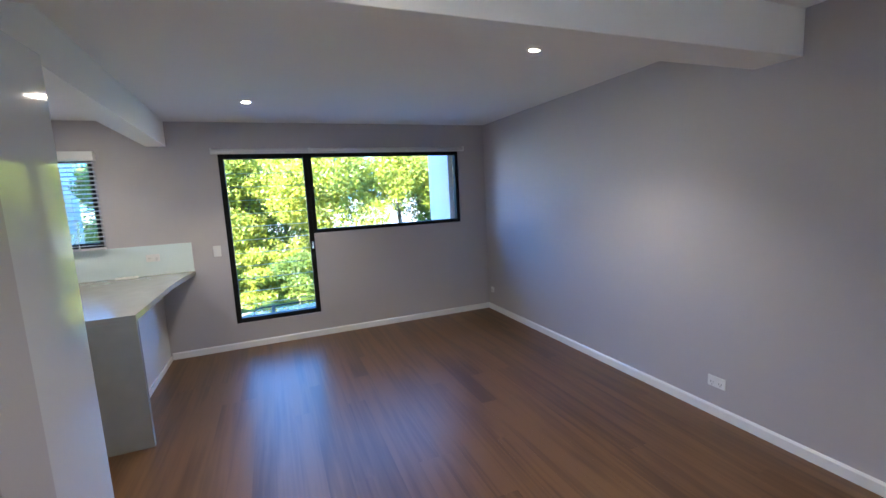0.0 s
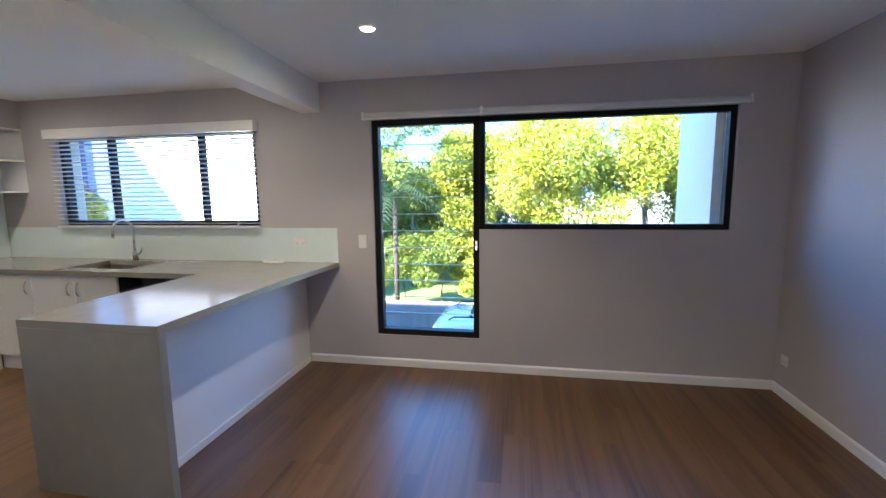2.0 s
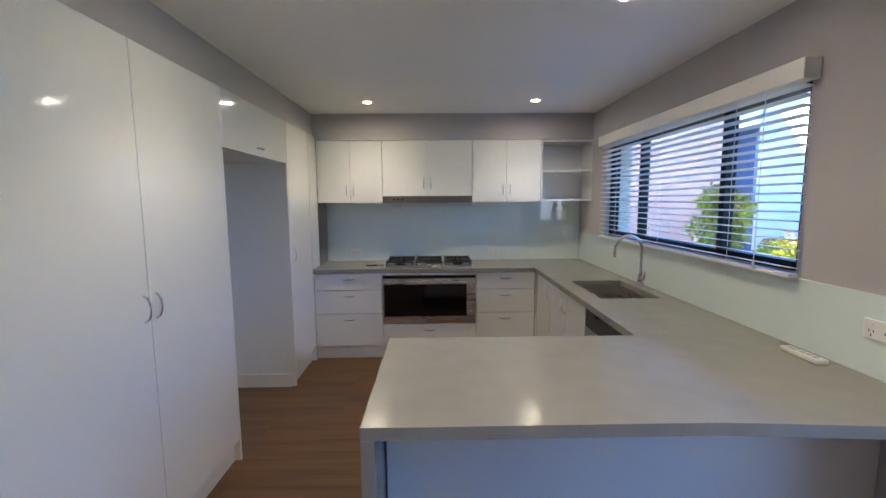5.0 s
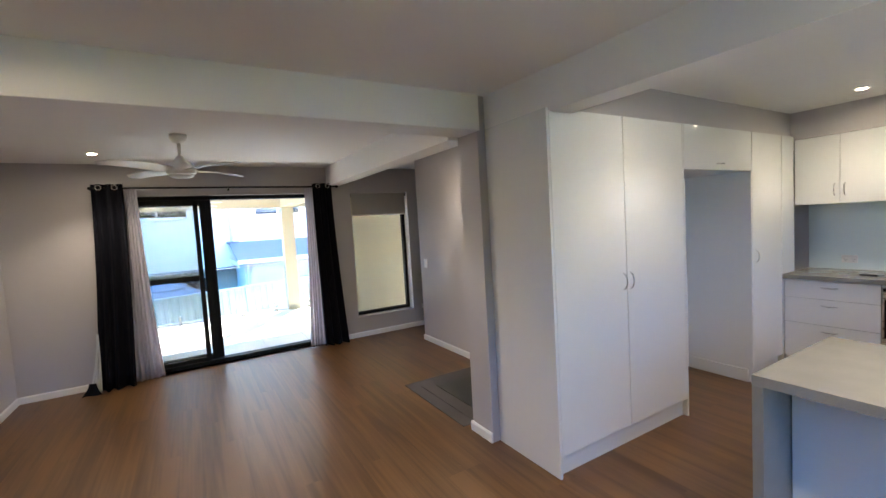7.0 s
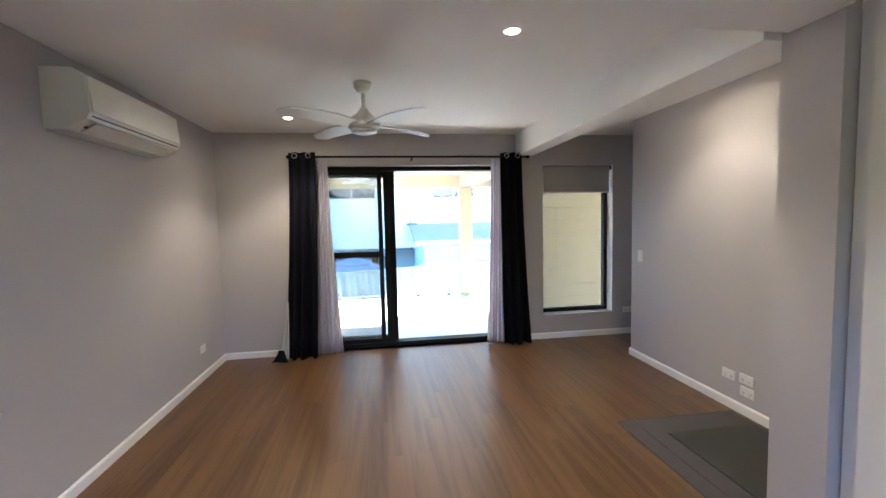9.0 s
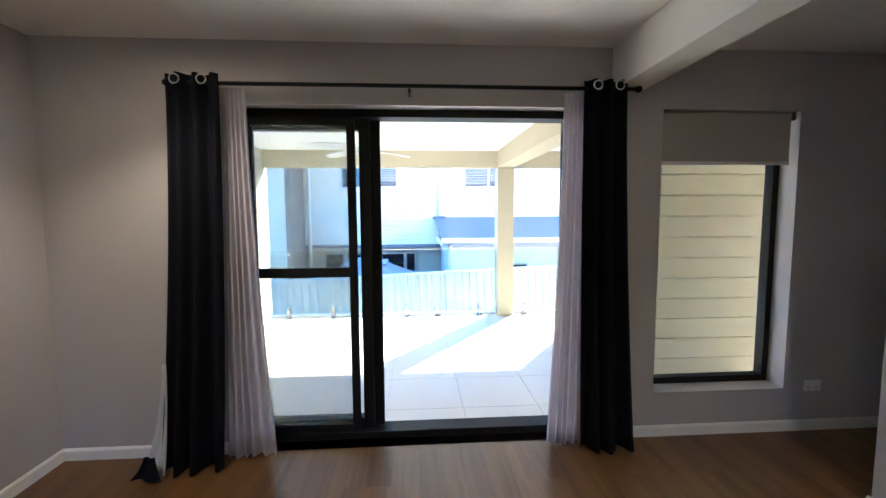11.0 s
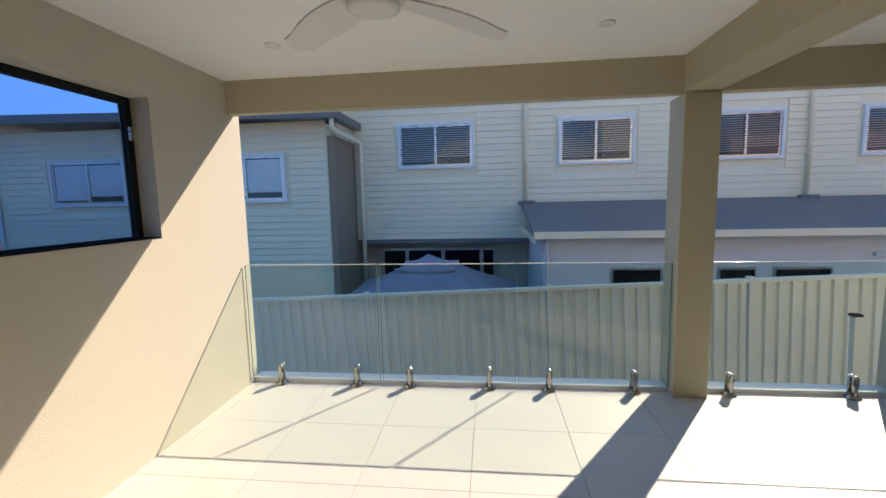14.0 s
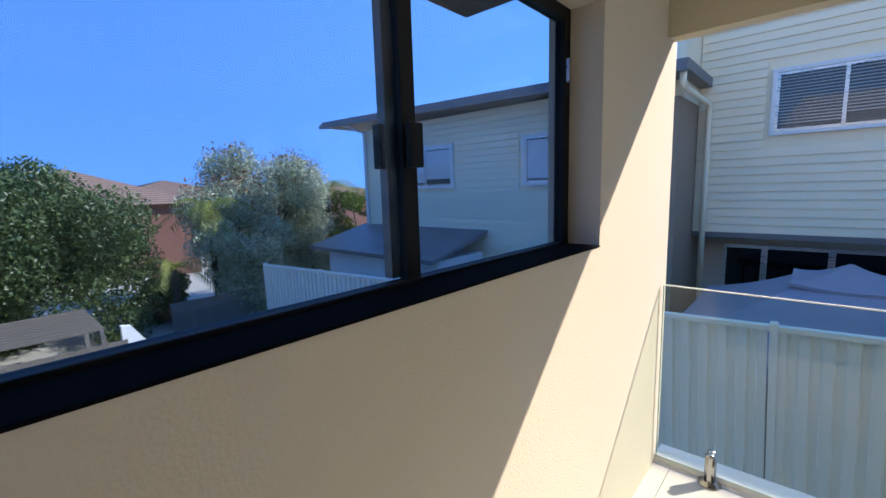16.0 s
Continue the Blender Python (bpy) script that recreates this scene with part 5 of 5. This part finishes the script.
M_GREYSLAT = surf("grey_venetian_slats", (0.34, 0.34, 0.34), 0.5, var=0.1, scale=6, fine=60, bump=0.0)
def house_window(parent, x0, x1, z0, z1, yf, split, slat, pitch=0.05):
    w = empty("window", "", "")
    w.parent = parent
    t = 0.06
    x0, x1, z0, z1 = x0 + t, x1 - t, z0 + t, z1 - t
    for a, b, c, d in ((x0 - t, x0, z0 - t, z1 + t), (x1, x1 + t, z0 - t, z1 + t), (x0, x1, z0 - t, z0), (x0, x1, z1, z1 + t)):
        bx("architrave", (a, b, yf - 0.045, yf + 0.028, c, d), M_UPVC, w, 0.003)
    for a, b in ((x0, x0 + 0.045), (x1 - 0.045, x1), (split - 0.025, split + 0.025)):
        bx("frame", (a, b, yf - 0.02, yf + 0.028, z0, z1), M_STEEL, w)
    for c, d in ((z0, z0 + 0.045), (z1 - 0.045, z1)):
        bx("frame", (x0 + 0.045, x1 - 0.045, yf - 0.018, yf + 0.026, c, d), M_STEEL, w)
    bx("pane", (x0 + 0.045, x1 - 0.045, yf - 0.004, yf, z0 + 0.045, z1 - 0.045), M_GLASS, w)
    # thin dark sheet painted in place of the shaded room
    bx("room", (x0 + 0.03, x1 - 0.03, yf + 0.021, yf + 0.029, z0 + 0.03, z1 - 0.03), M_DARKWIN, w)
    n = int((z1 - z0 - 0.14) / pitch)
    for a, b, drop in ((x0 + 0.05, split - 0.03, 1.0), (split + 0.03, x1 - 0.05, 0.92)):
        bl = bmn()
        for i in range(int(n * drop)):
            z = z1 - 0.08 - i * pitch
            box(bl, a, b, yf + 0.006, yf + 0.018, z - 0.009, z + 0.008)
        part("blind", bl, slat, w)
    return w


boards(nb, -1.28, 24, FY + 0.03, 0.46, 6.0, 0.148, [(a - 0.075, b + 0.075, 2.02, 3.34) for a, b in WINS])
for a, b in WINS:
    house_window(nb, a, b, 2.14, 3.22, FY, (a + b) / 2, M_GREYSLAT)
for x in (2.80, 8.85, 12.6):
    p = part("downpipe", tube(bmn(), [(x, FY - 0.07, 6.0), (x, FY - 0.07, 4.0), (x, FY - 0.07, 1.30)], 0.045, 12), M_BOARD, nb)
    for z in (2.2, 4.0):
        bx("strap", (x - 0.055, x + 0.055, FY - 0.12, FY + 0.0, z, z + 0.03), M_BOARD, p)
    bx("flashing", (x - 0.17, x + 0.22, FY - 0.17, FY - 0.02, 1.24, 1.33), M_ROOFM, nb, 0.03, "dark formed roof flashing")
bx("eave_beam", (-1.28, 2.85, FY + 0.0, FY + 0.75, 0.36, 0.455), M_ROOFM, nb)
dw_x = [-0.85, -0.2, 0.75, 1.75, 2.1]
lw = empty("window", "", "")
lw.parent = nb
bx("frame", (-0.85, 2.1, FY + 0.68, FY + 0.75, -2.0, 0.16), M_STEEL, lw)
# opaque black panes carry the darkness of the unlit ground floor
for a, b in zip(dw_x, dw_x[1:]):
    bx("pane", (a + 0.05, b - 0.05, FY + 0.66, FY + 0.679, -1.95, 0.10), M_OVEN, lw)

M_SIDEB = surf("cream_cladding_board", (0.56, 0.51, 0.36), 0.6, var=0.04, scale=1.5, fine=70, bump=0.05, per_object=0.2, dist=0.003)
st("cladding_corner", (3.95, 4.0, 7.87, 8.05, DECK, BCEIL), M_SIDEB, "cream corner stop")
sr = empty("side_room_cladding", "cream horizontal board cladding outside narrow window", "wall", kind="structure")
boards(sr, 4.0, 7.1, 7.93, DECK, BCEIL, 0.187, [], M_SIDEB, 0.009)

# lean-to room with skillion roof
lt = empty("lean_to_room", "white walled lean-to with grey skillion roof", "house")
bx("wall", (2.92, 12, 15.0, FY + 0.7, -2.6, 0.66), M_STUCCO, lt)
bm = bmn()
prism(bm, [(14.72, 0.72), (FY + 0.02, 1.22), (FY + 0.02, 1.30), (14.72, 0.80)], "x", 2.72, 12.3)
part("roof", bm, M_ROOFM, lt)
bx("gutter", (2.72, 12.3, 14.62, 14.72, 0.68, 0.80), M_BOARD, lt, 0.01)
bx("fascia", (2.72, 2.75, 14.72, FY, 0.60, 0.72), M_BOARD, lt)
part("downpipe", tube(bmn(), [(2.98, 14.9, 0.70), (2.98, 14.93, 0.4), (2.98, 14.93, -2.2)], 0.04, 10), M_UPVC, lt)
for a, b in ((4.15, 4.95), (5.95, 6.5), (6.85, 7.7)):
    w = empty("window", "", "")
    w.parent = lt
    bx("frame", (a - 0.04, b + 0.04, 14.965, 15.0, -0.42, 0.12), M_STEEL, w)
    # opaque black pane, the unlit interior put into its colour
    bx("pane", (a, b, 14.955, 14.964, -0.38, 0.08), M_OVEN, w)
bx("wall_light", (8.35, 8.75, 14.93, 15.0, 0.30, 0.37), M_PLASTIC, lt, 0.01)
bx("panel", (7.9, 8.9, 14.985, 15.0, -0.38, 0.08), M_UPVC, lt)

# left unit of the row, standing forward
lu = empty("townhouse_end_unit", "cream weatherboard end unit with low metal roof", "house")
bx("wall", (-9.5, -1.445, LY + 0.03, 25, -2.6, 3.05), M_BOARD, lu)
boards(lu, -9.48, -1.46, LY + 0.03, 0.0, 3.05, 0.142, [(-8.05 - .075, -6.12 + .075, 1.33, 2.6), (-4.24 - .075, -2.36 + .075, 1.33, 2.6)])
for a, b in ((-8.03, -6.13), (-4.22, -2.37)):
    house_window(lu, a, b, 1.42, 2.48, LY, (a + b) / 2, M_SLAT, 0.02)
bm = bmn()
prism(bm, [(-11.0, 3.34), (-1.1, 3.10), (-1.1, 3.26), (-11.0, 3.50)], "y", LY - 0.42, 25.5)
part("roof", bm, M_ROOFM, lu)
bm = bmn()
prism(bm, [(-11.0, 3.30), (-1.1, 3.06), (-1.1, 3.17), (-11.0, 3.41)], "y", LY - 0.52, LY - 0.425)
part("gutter", bm, M_ROOFM, lu)
part("downpipe", tube(bmn(), [(-1.18, LY - 0.35, 3.1), (-1.18, LY - 0.35, 2.92), (-1.16, LY - 0.2, 2.84), (-1.12, FY - 0.2, 2.80), (-1.11, FY - 0.1, 2.74), (-1.11, FY - 0.09, 2.6), (-1.11, FY - 0.09, 1.5), (-1.11, FY - 0.09, -0.6)], 0.05, 12), M_BOARD, lu)
part("downpipe", tube(bmn(), [(-9.9, LY - 0.45, 3.3), (-9.6, LY - 0.2, 3.15), (-9.44, LY - 0.05, 3.05), (-9.44, LY - 0.05, 1.2), (-9.44, LY - 0.05, -2)], 0.045, 12), M_UPVC, lu)
le = empty("lean_to_room", "white lean-to with grey skillion roof behind fence", "house")
bx("wall", (-9.3, -5.3, 14.45, LY, -2.6, -0.08), M_STUCCO, le)
bm = bmn()
prism(bm, [(14.2, -0.08), (LY, 0.36), (LY, 0.44), (14.2, 0.0)], "x", -9.7, -5.15)
part("roof", bm, M_ROOFM, le)
bx("gutter", (-9.7, -5.15, 14.1, 14.2, -0.1, 0.0), M_ROOFM, le, 0.01)

# steel panel fence
fence = empty("steel_fence", "pale cream ribbed steel panel fence", "fence")
FNY, x = 12.6, -9.2
bays = []
while x < 11:
    bays.append((x, x + 2.36, 0.10))
    x += 2.38
for a, b, top in bays:
    bm = bmn()
    pts, u = [], a + 0.03
    while u < b - 0.06:
        for du, dy in ((0, 0), (0.055, 0), (0.07, 0.03), (0.125, 0.03), (0.14, 0)):
            if u + du < b - 0.02:
                pts.append((u + du, FNY + dy))
        u += 0.15
    outline = pts + [(p[0], p[1] + 0.004) for p in pts[::-1]]
    prism(bm, outline, "z", top - 1.8, top - 0.02)
    part("panel", bm, M_FENCE, fence)
    bx("top_rail", (a, b, FNY - 0.02, FNY + 0.055, top - 0.045, top + 0.005), M_FENCE, fence, 0.004)
    bx("post", (a - 0.03, a + 0.028, FNY - 0.025, FNY + 0.06, top - 1.9, top + 0.03), M_FENCE, fence, 0.004)

bx("post", (5.34, 5.40, 11.47, 11.53, -2.2, -0.06), M_FENCE, fence, 0.004)
bx("post_cap", (5.33, 5.41, 11.46, 11.54, -0.059, -0.035), M_BLACK, fence, 0.006)
fence.rotation_euler = (0, -math.atan(0.042), 0)
fence.location = (0, 0, 0.05)

# gazebo behind the fence
gz = empty("gazebo", "blue-grey fabric gazebo with two-tier canopy", "gazebo")
def hip(name, cx, cy, w0, w1, z0, z1, drop):
    bm = bmn()
    n, rings = 10, []
    for j in range(5):
        s = j / 4
        w = w0 + (w1 - w0) * s
        z = z0 + (z1 - z0) * s
        ring = []
        for k in range(4):
            for i in range(n):
                t = i / n
                cs = [(-1, -1), (1, -1), (1, 1), (-1, 1)]
                a, b = cs[k], cs[(k + 1) % 4]
                sag = 0.05 * math.sin(math.pi * t) * (1 - s) + 0.05 * math.sin(math.pi * s)
                ring.append(bm.verts.new((cx + w * (a[0] + (b[0] - a[0]) * t), cy + w * (a[1] + (b[1] - a[1]) * t), z - sag)))
        rings.append(ring)
    skirt = [bm.verts.new((v.co.x, v.co.y, v.co.z - drop)) for v in rings[0]]
    rings.insert(0, skirt)
    for r, s in zip(rings, rings[1:]):
        for i in range(len(r)):
            bm.faces.new((r[i], r[(i + 1) % len(r)], s[(i + 1) % len(r)], s[i]))
    bm.faces.new(rings[-1])
    return part(name, bm, M_CANOPY, gz)
hip("canopy", 0.85, 14.75, 1.65, 0.42, -0.36, 0.22, 0.16)
hip("vent_canopy", 0.85, 14.75, 0.52, 0.02, 0.24, 0.42, 0.04)
for sx in (-1.55, 1.55):
    for sy in (-1.55, 1.55):
        part("post", cyl(bmn(), (0.85 + sx, 14.75 + sy, -2.3), (0.85 + sx, 14.75 + sy, -0.4), 0.03), M_BLACK, gz)

# west gardens seen through the balcony window
tree(-13.1, 8.7, 4.45, 2.5, L_DARK, 110000, 0.048, 120, "dense dark green rounded tree", low=0.08, lumps=40)
tree(-13.6, 5.6, 4.9, 2.6, L_DARK, 30000, 0.07, 121, "dense dark green garden tree", low=0.2, lumps=30)
tree(-14.2, 15.0, 6.0, 2.3, L_GREY, 70000, 0.047, 122, "grey-green bushy tree with rusty tips", low=0.15, lumps=36, top=L_RUST)
tree(-12.3, 13.4, 4.1, 1.5, L_GREY, 22000, 0.05, 123, "grey-green feathery shrub near fence", "shrub", 0.15, 22, 0.06)
tree(-14.2, 19.0, 4.4, 1.6, L_GREEN, 12000, 0.065, 124, "leafy green garden tree beside palms", low=0.15, lumps=18)
tree(-13.0, 11.6, 2.3, 1.0, L_DARK, 9000, 0.055, 125, "dark green garden shrub under palms", "shrub", 0.1, 16, 0.05)
tree(-14.8, 17.2, 4.2, 1.6, L_GREY, 14000, 0.06, 126, "grey-green garden tree beside palms", low=0.15, lumps=18)
palm(-12.1, 11.5, 2.2, 20, "small yellow-green palm in garden", 12, 1.1)
palm(-15.0, 18.2, 4.2, 21, "slender palm with drooping fronds", 20, 1.6)
palm(-12.6, 12.7, 3.6, 22, "slender palm among shrubs", 18, 1.5)
palm(-14.0, 19.6, 4.0, 23, "slender palm with drooping fronds", 20, 1.5)
plain_house("tiled_house", (-34, -24, 7.0, 16.0, -3.2, 1.05), M_BRICK, M_ROOFT, "red brick house with brown tiled hip roof", rise=1.9, courses=18)
plain_house("tiled_house", (-44, -34.5, 14.0, 23.5, -3.2, 1.25), M_BRICK, M_ROOFT, "brick house with brown tiled roof further off", rise=1.45, courses=18)
plain_house("tiled_house", (-41, -30, 26, 36, -3.2, 0.95), M_BRICK, M_ROOFT, "low brick house with tiled roof far off", rise=1.25, courses=18)
paling_fence("paling_fence", 11.1, 13.25, -11.2, -1.2, -2.8, M_PALEWOOD, "sun-bleached timber paling fence", 0.14, "y")
paling_fence("paling_fence", 4.0, 9.75, -8.7, -1.12, -2.6, M_PALEWOOD, "low sun-bleached timber paling fence", 0.14, "y")
pg = empty("pergola_frame", "dark slatted pergola roof behind fence", "pergola")
for i in range(11):
    bx("slat", (-11.2 + i * 0.2, -11.16 + i * 0.2, 6.6, 9.5, -0.98, -0.94), M_PALEWOOD, pg)
for yy in (6.6, 9.42):
    bx("bearer", (-11.2, -9.1, yy, yy + 0.06, -1.1, -0.981), M_TIMBER, pg)
    for xx in (-11.2, -9.2):
        bx("post", (xx, xx + 0.08, yy, yy + 0.08, -2.6, -1.1), M_TIMBER, pg)
bm = bmn()
prism(bm, [(9.85, -2.2), (10.62, -2.2), (10.5, -1.95), (10.02, -1.18), (9.85, -1.15)], "x", -9.95, -9.80)
tagged(part("privacy_screen", bm, M_STUCCO), "white sheet privacy screen behind timber fence", "screen")

# ---- floor planks and balcony tiles ----
def plank_mat():
    """Satin walnut boards: a tone for each board, long soft streaks and fine grain along it."""
    m = bpy.data.materials.new("walnut_timber_plank")
    m.use_nodes = True
    n, l = m.node_tree.nodes, m.node_tree.links
    b = n["Principled BSDF"]
    tc, oi, sh, mp, mg, soft, grain, mix, tone, ramp, rr = (n.new("ShaderNode" + k) for k in ("TexCoord", "ObjectInfo", "VectorMath", "Mapping", "Mapping", "TexNoise", "TexNoise", "Math", "Math", "ValToRGB", "MapRange"))
    sh.operation = "MULTIPLY_ADD"
    sh.inputs[1].default_value = (37.0, 61.0, 0.0)
    l.new(oi.outputs["Random"], sh.inputs[0])
    l.new(tc.outputs["Object"], sh.inputs[2])
    mp.inputs["Scale"].default_value, mg.inputs["Scale"].default_value = (9, 0.7, 1), (45, 1.1, 1)
    for q, t, d in ((mp, soft, 3), (mg, grain, 4)):
        l.new(sh.outputs["Vector"], q.inputs["Vector"])
        l.new(q.outputs["Vector"], t.inputs["Vector"])
        t.inputs["Scale"].default_value, t.inputs["Detail"].default_value = 1.0, d
    soft.inputs["Distortion"].default_value = 0.5
    mix.operation, tone.operation = "MULTIPLY_ADD", "MULTIPLY_ADD"
    mix.inputs[1].default_value, tone.inputs[1].default_value = 0.6, 0.18
    l.new(grain.outputs["Fac"], mix.inputs[0])
    l.new(soft.outputs["Fac"], mix.inputs[2])
    l.new(oi.outputs["Random"], tone.inputs[0])
    l.new(mix.outputs[0], tone.inputs[2])
    e = ramp.color_ramp.elements
    e[0].position, e[1].position = 0.66, 1.12
    e[0].color, e[1].color = (0.076, 0.036, 0.0135, 1), (0.152, 0.077, 0.031, 1)
    l.new(tone.outputs[0], ramp.inputs[0])
    l.new(ramp.outputs[0], b.inputs["Base Color"])
    rr.inputs["To Min"].default_value, rr.inputs["To Max"].default_value = 0.29, 0.41
    l.new(soft.outputs["Fac"], rr.inputs["Value"])
    l.new(rr.outputs["Result"], b.inputs["Roughness"])
    return m


M_PLANK = plank_mat()
PW, PL = 0.13, 1.82
def plank_mesh(w, l):
    bm = bmn()
    e = 0.00015
    lo = [bm.verts.new(p) for p in ((0, 0, -0.010), (w, 0, -0.010), (w, l, -0.010), (0, l, -0.010))]
    mi = [bm.verts.new((v.co.x, v.co.y, -0.0001)) for v in lo]
    hi = [bm.verts.new(p) for p in ((e, e, 0), (w - e, e, 0), (w - e, l - e, 0), (e, l - e, 0))]
    for a, b in ((lo, mi), (mi, hi)):
        for i in range(4):
            bm.faces.new((a[i], a[(i + 1) % 4], b[(i + 1) % 4], b[i]))
    bm.faces.new(hi)
    bmesh.ops.recalc_face_normals(bm, faces=bm.faces[:])
    me = bpy.data.meshes.new("plank")
    bm.to_mesh(me)
    bm.free()
    me.materials.append(M_PLANK)
    return me


planks = empty("floor_planks", "walnut brown timber-look floor planks", "floor", kind="structure")
rp, cache = random.Random(4), {}
for i in range(int(6.93 / PW) + 1):
    x0 = i * PW
    w = min(PW, 6.93 - x0)
    y = -rp.choice((0.0, 0.45, 0.9, 1.35))
    while y < 6.86:
        a, b = max(y, 0.0), min(y + PL, 6.86)
        y += PL
        if b - a < 0.02 or (x0 > 4.4 and a > 3.4 and b < 5.9) or w < 0.02:
            continue
        key = (round(w, 3), round(b - a, 3))
        if key not in cache:
            cache[key] = plank_mesh(*key)
        ob = new("plank", cache[key])
        ob.location, ob.parent = (x0, a, 0), planks

tiles = empty("balcony_tiles", "pale cream porcelain balcony floor tiles", "floor", kind="structure")
TS = 0.6
def tile_mesh(w, l):
    bm = bmn()
    box(bm, 0.0015, w - 0.0015, 0.0015, l - 0.0015, -0.0085, 0.0)
    bmesh.ops.recalc_face_normals(bm, faces=bm.faces[:])
    me = bpy.data.meshes.new("tile")
    bm.to_mesh(me)
    bm.free()
    me.materials.append(M_TILE)
    return me


cache = {}
for i in range(-1, 9):
    for j in range(0, 7):
        x0, x1 = max(-0.045, 0.04 + i * TS), min(4.84, 0.04 + (i + 1) * TS)
        y0, y1 = max(7.0, 6.85 + j * TS), min(10.60, 6.85 + (j + 1) * TS)
        if x1 - x0 < 0.02 or y1 - y0 < 0.02:
            continue
        key = (round(x1 - x0, 3), round(y1 - y0, 3))
        if key not in cache:
            cache[key] = tile_mesh(*key)
        ob = new("tile", cache[key])
        ob.location, ob.parent = (x0, y0, DECK), tiles
